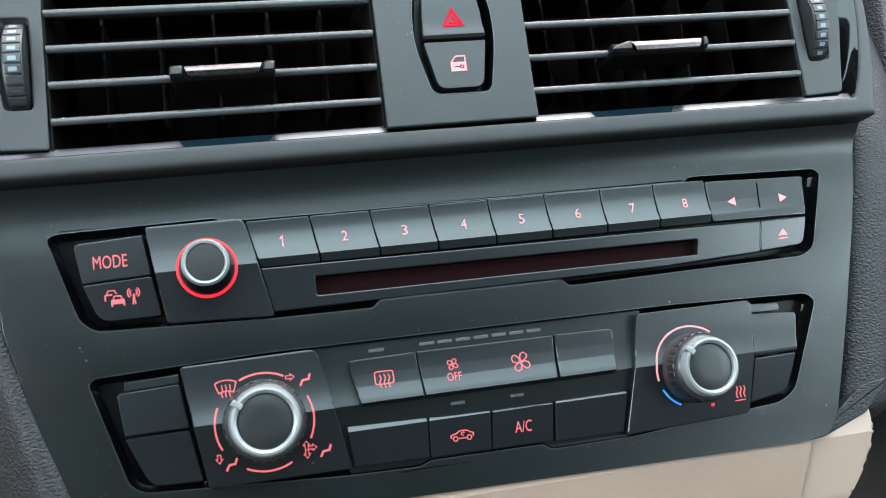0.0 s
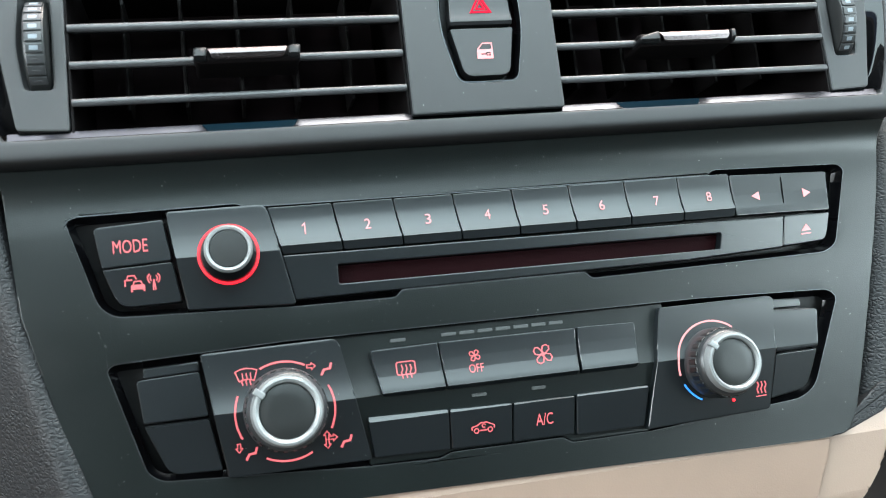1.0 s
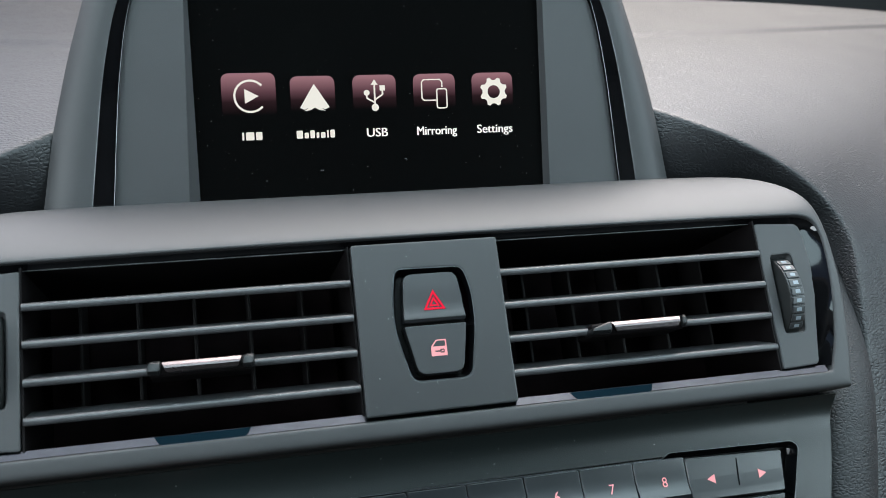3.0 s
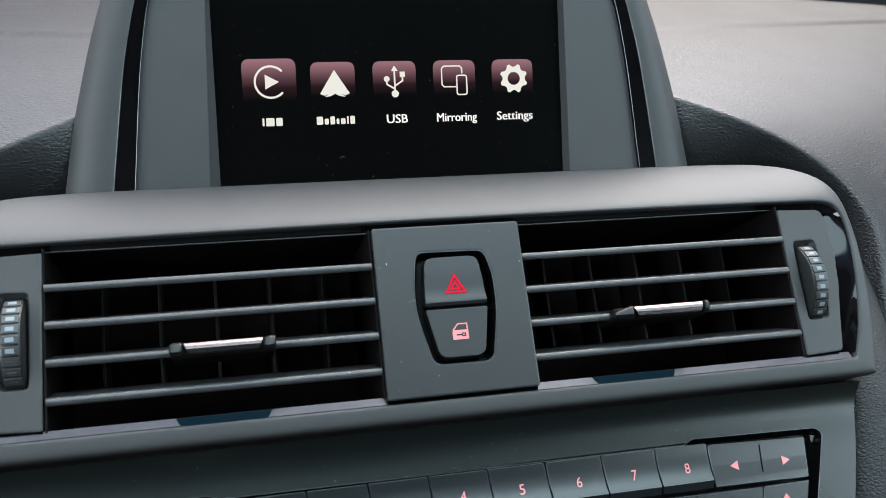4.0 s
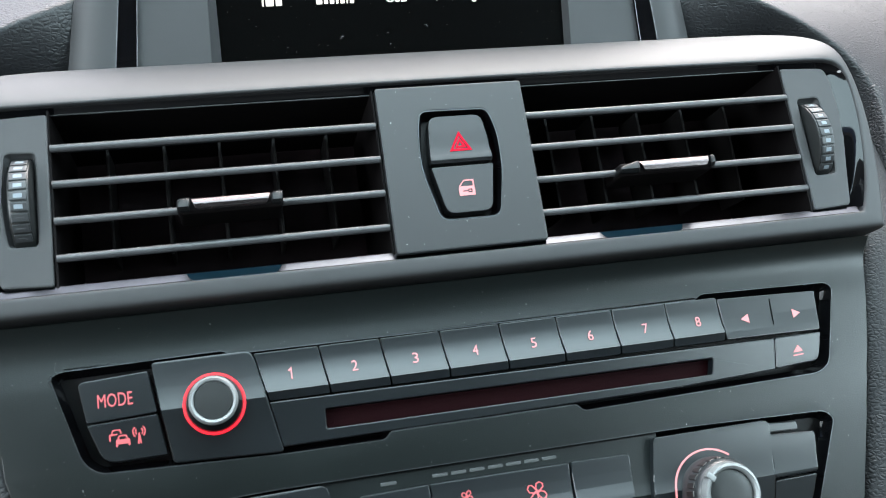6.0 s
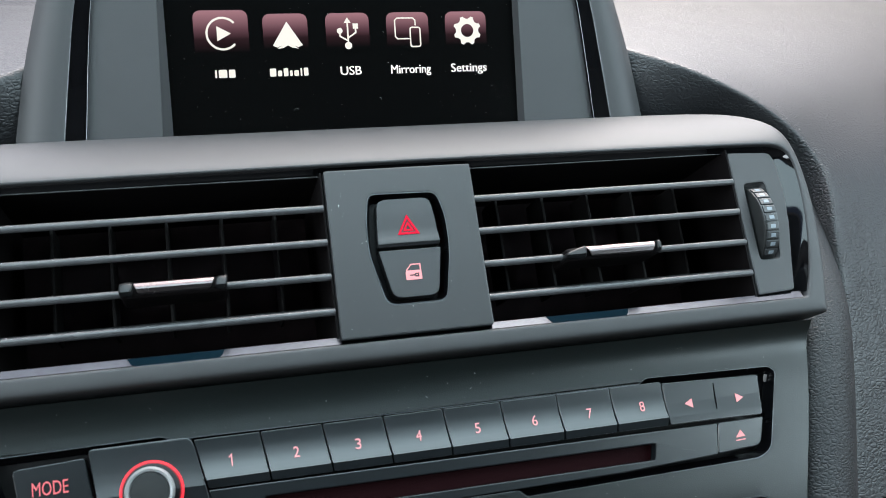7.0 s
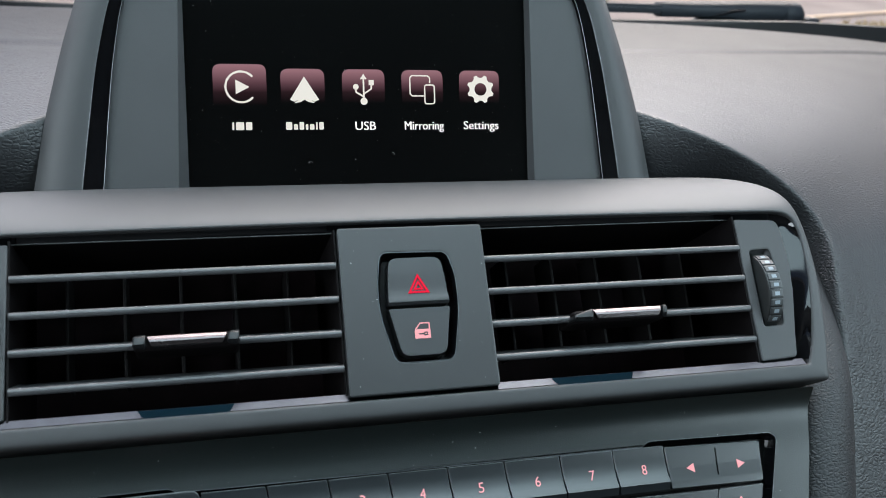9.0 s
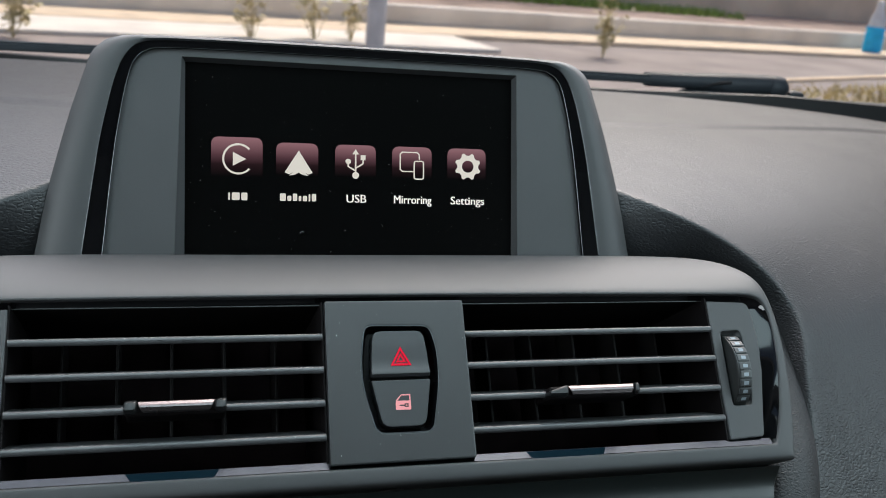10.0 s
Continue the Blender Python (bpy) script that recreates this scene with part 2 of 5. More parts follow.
def rounded(points, radii, steps=4):
    """A polygon with its corners rounded."""
    out, n = [], len(points)
    if not isinstance(radii, (list, tuple)):
        radii = [radii] * n
    for i, p in enumerate(points):
        p = Vector(p)
        a, b = Vector(points[i - 1]) - p, Vector(points[(i + 1) % n]) - p
        r = min(radii[i], a.length * 0.45, b.length * 0.45)
        if r < 0.05:
            out.append(tuple(p))
            continue
        p0, p1 = p + a.normalized() * r, p + b.normalized() * r
        for k in range(steps + 1):
            t = k / steps
            q = p0 * (1 - t) ** 2 + p * 2 * t * (1 - t) + p1 * t * t
            out.append((q.x, q.y))
    return out


def rect(x0, y0, x1, y1):
    return [(x0, y0), (x1, y0), (x1, y1), (x0, y1)]


def flat(v):
    return 0.0


BREAKS = {}


def slab(poly, prof=flat, lift=0.0, depth=4.0, bevel=0.5, cuts=(), holes=(), segments=2):
    """A plate with the outline poly, its face bent along y by prof, its sides going back by depth; bevelled front edges."""
    cuts = (*cuts, *BREAKS.get(prof, ()))
    bm = bmesh.new()
    loops = []
    for pts in (poly, *holes):
        vs = [bm.verts.new((x, y, 0)) for x, y in pts]
        loops.append(vs)
        for i in range(len(vs)):
            bm.edges.new((vs[i - 1], vs[i]))
    if holes:
        bmesh.ops.triangle_fill(bm, use_beauty=True, use_dissolve=False, edges=bm.edges[:])
    else:
        bm.faces.new(loops[0])
    for y in cuts:
        bmesh.ops.bisect_plane(bm, geom=bm.verts[:] + bm.edges[:] + bm.faces[:], plane_co=(0, y, 0), plane_no=(0, 1, 0))
    for v in bm.verts:
        v.co.z = prof(v.co.y) + lift
    rim = [e for e in bm.edges if e.is_boundary]
    ext = bmesh.ops.extrude_edge_only(bm, edges=rim)
    low = [g for g in ext["geom"] if isinstance(g, bmesh.types.BMVert)]
    for v in low:
        v.co.z -= depth
    if bevel:
        rim = [e for e in rim if e.is_valid]
        bmesh.ops.bevel(bm, geom=rim, offset=bevel, segments=segments, profile=0.6, affect="EDGES", clamp_overlap=False, loop_slide=False)
    return bm


def box(x0, y0, z0, x1, y1, z1, bevel=0.0, segments=2):
    bm = bmesh.new()
    bmesh.ops.create_cube(bm, size=1)
    for v in bm.verts:
        v.co = ((x0 + x1) / 2 + v.co.x * (x1 - x0), (y0 + y1) / 2 + v.co.y * (y1 - y0), (z0 + z1) / 2 + v.co.z * (z1 - z0))
    if bevel:
        bmesh.ops.bevel(bm, geom=bm.edges[:], offset=bevel, segments=segments, profile=0.6, affect="EDGES", clamp_overlap=True)
    return bm


ROUND = set()


def lathe(profile, n=48, close=True, cx=0.0, cy=0.0):
    """A solid of revolution about z from (radius, z) pairs."""
    bm = bmesh.new()
    rings = []
    for r, z in profile:
        if r < 1e-6:
            rings.append([bm.verts.new((cx, cy, z))])
        else:
            rings.append([bm.verts.new((cx + r * math.cos(2 * math.pi * i / n), cy + r * math.sin(2 * math.pi * i / n), z)) for i in range(n)])
    for a, b in zip(rings, rings[1:]):
        for i in range(n):
            j = (i + 1) % n
            if len(a) == 1 and len(b) > 1:
                bm.faces.new((a[0], b[i], b[j]))
            elif len(b) == 1 and len(a) > 1:
                bm.faces.new((a[i], a[j], b[0]))
            elif len(a) > 1:
                bm.faces.new((a[i], a[j], b[j], b[i]))
    ROUND.add(id(bm))
    return bm


LINE = 0.74


def stroke(bm, pts, w, z, thick=0.25, closed=False):
    """A flat raised line of the width w through pts."""
    w *= LINE
    n = len(pts)
    left, right = [], []
    for i, p in enumerate(pts):
        a = Vector(pts[i - 1]) if (i or closed) else None
        b = Vector(pts[(i + 1) % n]) if (i < n - 1 or closed) else None
        p = Vector(p)
        d1 = (p - a).normalized() if a is not None else (b - p).normalized()
        d2 = (b - p).normalized() if b is not None else d1
        t = d1 + d2
        t = t.normalized() if t.length > 1e-4 else d1
        k = 1 / max(0.5, t.dot(d1))
        m = Vector((-t.y, t.x)) * w / 2 * k
        left.append(p + m), right.append(p - m)
    zf = z if callable(z) else (lambda y: z)
    top = [(bm.verts.new((l.x, l.y, zf(l.y) + thick)), bm.verts.new((r.x, r.y, zf(r.y) + thick))) for l, r in zip(left, right)]
    low = [(bm.verts.new((l.x, l.y, zf(l.y) - 0.3)), bm.verts.new((r.x, r.y, zf(r.y) - 0.3))) for l, r in zip(left, right)]
    for i in range(n if closed else n - 1):
        j = (i + 1) % n
        bm.faces.new((top[i][0], top[i][1], top[j][1], top[j][0]))
        bm.faces.new((top[i][0], top[j][0], low[j][0], low[i][0]))
        bm.faces.new((top[i][1], low[i][1], low[j][1], top[j][1]))
    if not closed:
        for k in (0, -1):
            bm.faces.new((top[k][0], low[k][0], low[k][1], top[k][1]))
    return bm


def blot(bm, pts, z, thick=0.25):
    """A flat raised patch."""
    zf = z if callable(z) else (lambda y: z)
    top = [bm.verts.new((x, y, zf(y) + thick)) for x, y in pts]
    low = [bm.verts.new((x, y, zf(y) - 0.3)) for x, y in pts]
    bm.faces.new(top)
    for i in range(len(pts)):
        bm.faces.new((top[i - 1], top[i], low[i], low[i - 1]))
    return bm


def arc(cx, cy, r, a0, a1, n=14):
    return [(cx + r * math.cos(radians(a0 + (a1 - a0) * i / n)), cy + r * math.sin(radians(a0 + (a1 - a0) * i / n))) for i in range(n + 1)]


def lettering(text, cx, cy, high, z, wide=None, bold=0.0, shear=0.0):
    """A mesh of the words, in millimetres, centred at cx, cy, with capitals of that height and the whole of that width."""
    cu = bpy.data.curves.new("words", "FONT")
    cu.body, cu.align_x, cu.size, cu.extrude, cu.offset, cu.resolution_u = text, "CENTER", 1.0, 0.0, bold, 3
    ob = new("words", cu)
    bpy.context.view_layer.update()
    me = bpy.data.meshes.new_from_object(ob.evaluated_get(bpy.context.evaluated_depsgraph_get()))
    bpy.data.objects.remove(ob)
    bpy.data.curves.remove(cu)
    xs = [v.co.x for v in me.vertices]
    w = max(xs) - min(xs)
    s = high / 0.73
    sx = wide / w if wide else s
    mid = (max(xs) + min(xs)) / 2
    for v in me.vertices:
        x, y = (v.co.x - mid) * sx, v.co.y * s - high / 2
        zz = z(cy + y) if callable(z) else z
        v.co = ((cx + x + shear * y) * MM, (cy + y) * MM, (zz + 0.25) * MM)
    return me


def legend(name, me, mat, parent, label=""):
    me.materials.clear()
    me.materials.append(mat)
    return part(name, me, mat, parent, label)


def bent(*pairs, soft=0.0):
    """A profile along y through (y, z) pairs, from the top down; soft rounds its breaks over that many millimetres."""
    if soft:
        hard = bent(*pairs)

        def g(y):
            return sum(hard(y + soft * k / 4) * w for k, w in ((-4, 1), (-3, 2), (-2, 3), (-1, 4), (0, 5), (1, 4), (2, 3), (3, 2), (4, 1))) / 25
        y1, y0 = pairs[0][0], pairs[-1][0]
        BREAKS[g] = tuple(y0 + (y1 - y0) * k / 14 for k in range(15))
        return g

    def f(y):
        if y >= pairs[0][0]:
            return pairs[0][1]
        for (y0, z0), (y1, z1) in zip(pairs, pairs[1:]):
            if y >= y1:
                return z1 + (z0 - z1) * (y - y1) / (y0 - y1)
        return pairs[-1][1]
    BREAKS[f] = tuple(y for y, _ in pairs)
    return f


PANEL = bent((-5, -4.0), (-9, -6.6), (-13, -9.0), (-16, -10.0), (-20, -10.2), (-30, -9.5), (-64, -9.4), (-125, -13.6), soft=4.0)


def swept(top, ridge, foot, rise, z0, z1):
    """A face that curves out more and more towards its ridge, then falls back flat."""
    pts = [(top + (ridge - top) * k / 9, z0 + rise * (k / 9) ** 2.5) for k in range(10)]
    return bent(*pts, (foot, z1))


RADIO = swept(-24, -40.3, -58, 1.9, -9.4, -9.3)
CLIMATE = swept(-72, -91.8, -115, 2.1, -9.9, -12.2)

# ---- console panel ----
RADIO_HOLE = rounded([(-143.0, -25.0), (-139.6, -23.6), (-88.3, -22.9), (-86.0, -24.4), (84.6, -25.2), (87.6, -23.2), (140.4, -24.4), (142.8, -26.6),
                      (134.0, -55.4), (128.8, -58.2), (33.7, -59.6), (31.2, -57.0), (-35.6, -57.0), (-38.0, -59.6), (-72.0, -59.4), (-129.5, -57.4), (-134.4, -53.5)],
                     [2, 2, 1.5, 1, 1, 1.5, 2.5, 2.5, 4, 4, 1.5, 1, 1, 1.5, 1, 4, 4], 3)
CLIMATE_HOLE = rounded([(-133.4, -74.0), (-131.2, -72.2), (-76.7, -70.4), (73.4, -70.6), (127.6, -72.2), (131.2, -75.4), (117.8, -107.6), (111.4, -111.6),
                        (92.0, -113.0), (50.0, -116.2), (19.7, -116.4), (16.4, -114.2), (-24.0, -114.0), (-28.0, -115.6), (-52.0, -115.0), (-119.0, -111.0), (-123.4, -108.0)],
                       [2, 2, .5, .5, 3, 3, 4, 4, .5, 1, 1.5, 1, 1, 1.5, .5, 4, 3], 3)
bm = slab(rounded([(-161.8, -8.4), (161.8, -8.4), (155.0, -38), (134.0, -119), (129.5, -126.5), (118, -127.5), (-118, -124), (-134, -121), (-141.5, -113), (-157.5, -55)],
                  [0, 0, 0, 3, 3, 4, 4, 4, 4, 0], 4), PANEL, 0, 18, 0.5, tuple(-5.6 - .75 * k for k in range(32)), (RADIO_HOLE, CLIMATE_HOLE), 3)
console = thing("console_panel", None, None, "dark satin plastic centre console panel with two cutouts", "dashboard panel")
part("face", bm, M_PANEL, console, sharp=5)


def recess(name, poly, prof, deep, parent):
    """The glossy tray behind a cutout."""
    big = rect(min(p[0] for p in poly) - 4, min(p[1] for p in poly) - 4, max(p[0] for p in poly) + 4, max(p[1] for p in poly) + 4)
    return part(name, slab(big, bent((max(p[1] for p in big), -deep), (min(p[1] for p in big), -deep - 8)), 0, 3, 0), M_DEEP, parent, "black recess")


def rim(poly, prof, z_low, inset, parent, drop=0.35, mat=None):
    """The glossy wall of a cutout, sloping inwards."""
    n = len(poly)
    area = sum(poly[i - 1][0] * poly[i][1] - poly[i][0] * poly[i - 1][1] for i in range(n))
    turn = 1 if area > 0 else -1
    bm = bmesh.new()
    rows = ([], [], [])
    for i, p in enumerate(poly):
        p, a, b = Vector(p), Vector(poly[i - 1]), Vector(poly[(i + 1) % n])
        t = ((p - a).normalized() + (b - p).normalized())
        t = t.normalized() if t.length > 1e-5 else (b - p).normalized()
        inn = Vector((-t.y, t.x)) * turn
        for row, d, z in zip(rows, (-0.05, inset * .35, inset), (prof(p.y) - drop, prof(p.y) * .5 + z_low * .5 - .6, z_low)):
            q = p + inn * d
            row.append(bm.verts.new((q.x, q.y, z)))
    for r0, r1 in zip(rows, rows[1:]):
        for i in range(n):
            bm.faces.new((r0[i - 1], r0[i], r1[i], r1[i - 1]))
    if mat:
        return part("chamfer", bm, mat, parent, sharp=40)
    # raised shiny line stands in for the highlight on the cutout's bevel
    line = bmesh.new()
    stroke(line, poly, 0.42, prof, 0.07, closed=True)
    part("edge_highlight", line, M_HIGHLIGHT, parent if parent.name.startswith("hazard") else console, "thin shiny line standing in for the cutout's edge highlight", sharp=40)
    return part("rim", bm, M_GLOSS, parent, "piano black rim of the cutout", sharp=40)


def key(name, corners, prof, lift, parent, label="", r=0.8, cuts=(), mat=None, depth=6, bevel=0.5):
    r = [max(q, bevel + 0.25) for q in (r if isinstance(r, (list, tuple)) else [r] * len(corners))]
    ob = part(name, slab(rounded(corners, r, 3), prof, lift, depth, bevel, cuts), mat or M_KEY, parent, label, sharp=22)
    even = ob.modifiers.new("even", "WEIGHTED_NORMAL")
    even.keep_sharp, even.weight = True, 80
    return ob


# ---- radio ----
radio = thing("radio_unit", None, None, "black car radio with preset buttons, disc slot and lit volume knob", "car radio")
recess("recess", RADIO_HOLE, RADIO, 14.5, radio)
rim(RADIO_HOLE, PANEL, -14.4, 2.2, radio)
MODE_FACE = bent((-26, -8.5), (-42, -8.8))
mode = key("mode_button", [(-134.4, -28.0), (-112.6, -26.8), (-110.6, -40.4), (-132.4, -41.3)], MODE_FACE, 0.0, radio, "", [2, .6, .6, 1], (-33,))
legend("lettering", lettering("MODE", -123.2, -34.6, 4.5, MODE_FACE, 10.8, 0.0), M_LEGEND, mode, "pink backlit word MODE")
info = key("traffic_button", [(-132.2, -42.0), (-110.5, -41.1), (-108.4, -54.2), (-127.8, -54.4)], RADIO, 0.0, radio, "", [.6, .6, .6, 4], (-48,))
bm = bmesh.new()
z0 = lambda y: RADIO(y)
for dx, dy, front in ((-123.5, -46.0, False), (-121.7, -47.9, True)):
    stroke(bm, [(dx - 1.5, dy + .3), (dx - 1.0, dy + 1.5), (dx + 1.0, dy + 1.5), (dx + 1.5, dy + .3)], 0.5, z0)
    if front:
        blot(bm, rounded([(dx - 2.2, dy - 1.1), (dx + 2.2, dy - 1.1), (dx + 2.1, dy + .4), (dx - 2.1, dy + .4)], .3, 2), z0)
        stroke(bm, [(dx - 1.9, dy - 1.0), (dx - 1.9, dy - 1.8)], 0.7, z0)
        stroke(bm, [(dx + 1.9, dy - 1.0), (dx + 1.9, dy - 1.8)], 0.7, z0)
    else:
        stroke(bm, [(dx + 0.2, dy + .2), (dx - 2.0, dy + .1), (dx - 2.1, dy - 1.8)], 0.6, z0)
part("car_icon", bm, M_LEGEND, info, "pink backlit traffic pictogram")
bm = bmesh.new()
stroke(bm, [(-116.6, -46.2), (-117.0, -49.6)], 0.55, z0)
stroke(bm, [(-116.6, -46.2), (-116.2, -49.6)], 0.55, z0)
for r in (1.1, 1.9):
    stroke(bm, arc(-116.6, -45.8, r, -50, 50, 8), 0.5, z0)
    stroke(bm, arc(-116.6, -45.8, r, 130, 230, 8), 0.5, z0)
part("antenna_icon", bm, M_LEGEND, info, "pink backlit antenna pictogram")
VOLUME_FACE = swept(-24, -40.3, -58, 1.3, -7.6, -8.0)
plate = key("knob_plate", [(-111.4, -24.4), (-79.0, -24.2), (-71.8, -58.6), (-106.8, -57.2)], VOLUME_FACE, 0, radio, "black plate round the volume knob", [1.5, 3, 1.2, 1.2], (-33, -40.3), None, 7, 0.6)
VX, VY = -92.4, -40.3
part("light_ring", lathe([(9.0, -7.6), (9.0, -5.9), (9.2, -5.7), (9.8, -5.75), (10.05, -6.1), (10.05, -8)], 64, cx=VX, cy=VY), M_RING, radio, "glowing red ring")
knob = part("volume_knob", lathe([(9.3, -8), (9.3, -5.0), (8.9, -3.8), (7.9, 5.2), (7.6, 6.0), (7.0, 6.2)], 64, cx=VX, cy=VY), M_GLOSS, radio, "black volume knob with silver rim")
part("silver_rim", lathe([(7.75, 5.0), (7.55, 6.6), (6.9, 7.4), (6.2, 7.2), (5.9, 6.4)], 64, cx=VX, cy=VY), M_SILVER, knob, "satin silver rim")
part("cap", lathe([(6.1, 6.0), (5.8, 6.9), (3, 7.0), (0, 7.05)], 64, cx=VX, cy=VY), M_RUBBER, knob, "dark matt cap")
TOPS = [-78.7, -56.7, -35.6, -14.3, 7.4, 28.9, 50.6, 71.9, 93.1]
LOWS = [-75.0, -54.3, -33.4, -12.5, 8.8, 30.0, 51.2, 72.1, 93.1]
CHIN = bent((-24, -9.5), (-27, -9.6), (-29, -9.6), (-30.5, -9.5), (-32, -9.35), (-33.5, -9.1), (-35, -8.8), (-36.2, -8.45), (-37.2, -8.1), (-38.0, -7.8), (-38.9, -7.5), (-39.1, -7.75), (-41.6, -8.75))
for i in range(8):
    b = key("preset_button", [(TOPS[i] + .25, -25.3), (TOPS[i + 1] - .25, -25.3), (LOWS[i + 1] - .25, -41.6), (LOWS[i] + .25, -41.6)], CHIN, 0.4, radio, "", .5, (-30, -34, -36, -38.0, -38.6), None, 5, 0.35)
    nx, nz = (TOPS[i] + TOPS[i + 1]) / 2 + 0.9, lambda y: CHIN(y) + 0.45
    if i == 0:
        bm = stroke(bmesh.new(), [(nx - .75, -32.5), (nx + .15, -31.6), (nx + .15, -35.3)], 0.6, nz)
        part("numeral", bm, M_PALE, b, "pink backlit numeral")
    else:
        legend("numeral", lettering(str(i + 1), nx, -33.4, 3.8, nz, 2.05), M_PALE, b, "pink backlit numeral")
CHIN2 = bent((-24, -9.5), (-34, -9.2), (-37, -8.9), (-39.4, -8.5), (-42, -8.4))
rocker = key("seek_rocker", [(93.4, -26.0), (134.4, -27.2), (132.4, -42.2), (93.4, -41.6)], CHIN2, 0.4, radio, "", [.5, 1.2, .6, .5], (-34, -38.6), None, 5, 0.4)
bm = bmesh.new()
blot(bm, [(101.0, -34.6), (104.2, -33.0), (104.2, -36.4)], lambda y: CHIN2(y) + 0.4)
part("arrow", bm, M_PALE, rocker, "pink backlit arrow")
bm = bmesh.new()
blot(bm, [(126.0, -34.9), (122.8, -33.2), (122.8, -36.6)], lambda y: CHIN2(y) + 0.4)
part("arrow", bm, M_PALE, rocker, "pink backlit arrow")
bm = bmesh.new()
stroke(bm, [(114.6, -28.2), (113.8, -38.2)], 0.5, lambda y: CHIN2(y) + 0.35, 0.12)
part("groove", bm, M_GLOSS, rocker, "dark dividing groove")
eject = key("eject_button", [(112.7, -43.3), (132.0, -43.2), (129.4, -53.6), (111.2, -54.6)], RADIO, 0.3, radio, "", [.5, .5, 2.5, .5], (-48,))
bm = bmesh.new()
blot(bm, [(119.2, -49.6), (121.4, -47.0), (123.2, -49.4)], lambda y: RADIO(y) + 0.3)
stroke(bm, [(119.0, -50.7), (123.2, -50.5)], 0.6, lambda y: RADIO(y) + 0.3)
part("eject_icon", bm, M_PALE, eject, "pink backlit eject pictogram")
SLOT = rounded([(-57.0, -46.6), (86.0, -47.6), (84.8, -53.4), (-57.0, -53.2)], 0.8, 3)
part("disc_plate", slab(rounded([(-74.9, -42.2), (112.3, -43.4), (110.8, -54.8), (72, -56.3), (-71.9, -57.0)], .5, 3), RADIO, 0.3, 5, 0.4, (-48,), (SLOT,)), M_KEY, radio, "black plate round the disc slot")
part("disc_flap", slab(rounded([(-56.8, -46.8), (85.8, -47.8), (84.6, -53.3), (-56.8, -53.1)], .6, 3), RADIO, -3.2, 2, 0.0), M_SLOT, radio, "dull dark red disc flap")

# ---- climate unit ----
climate = thing("climate_unit", None, None, "black heating control unit with two silver-rimmed rotary knobs", "climate control")
recess("recess", CLIMATE_HOLE, CLIMATE, 15.6, climate)
rim(CLIMATE_HOLE, PANEL, -15.5, 2.2, climate)
CC = (-82, -91.8)
part("centre_plate", slab(rounded([(-62, -70.9), (60, -71.0), (49.5, -116.0), (20, -116.0), (16.6, -113.7), (-24.4, -113.6), (-27.6, -114.9), (-52, -114.6)], .8, 3), CLIMATE, -1.6, 5, 0.4, CC), M_PANEL, climate, "matt black plate behind the keys")
key("side_key", [(-124.6, -78.2), (-105.0, -77.4), (-103.0, -91.8), (-123.2, -92.0)], bent((-77, -9.2), (-92, -9.7)), 0.0, climate, "blank black key", [1.5, .5, .5, .6], (-82,))
key("side_key", [(-123.0, -92.9), (-103.0, -92.7), (-100.0, -109.6), (-116.4, -109.0)], CLIMATE, 0.0, climate, "blank black key", [.6, .5, .5, 3.5], (-100,))
key("side_tab", [(-122.6, -74.6), (-105.0, -73.9), (-105.0, -77.0), (-122.6, -77.6)], CLIMATE, -3.0, climate, "", .4)
key("side_key", [(103.2, -77.8), (121.7, -79.0), (118.4, -93.1), (100.8, -93.3)], CLIMATE, 0.0, climate, "blank black key", [.5, 1.5, .6, .5], (-82,))
key("side_key", [(101.0, -94.2), (118.2, -93.9), (113.2, -107.8), (98.0, -110.2)], CLIMATE, -0.3, climate, "blank black key", [.5, .6, 3.5, .5], (-100,))
key("side_tab", [(103.4, -73.6), (117.0, -74.6), (117.0, -77.6), (103.4, -77.2)], CLIMATE, -3.0, climate, "", .4)


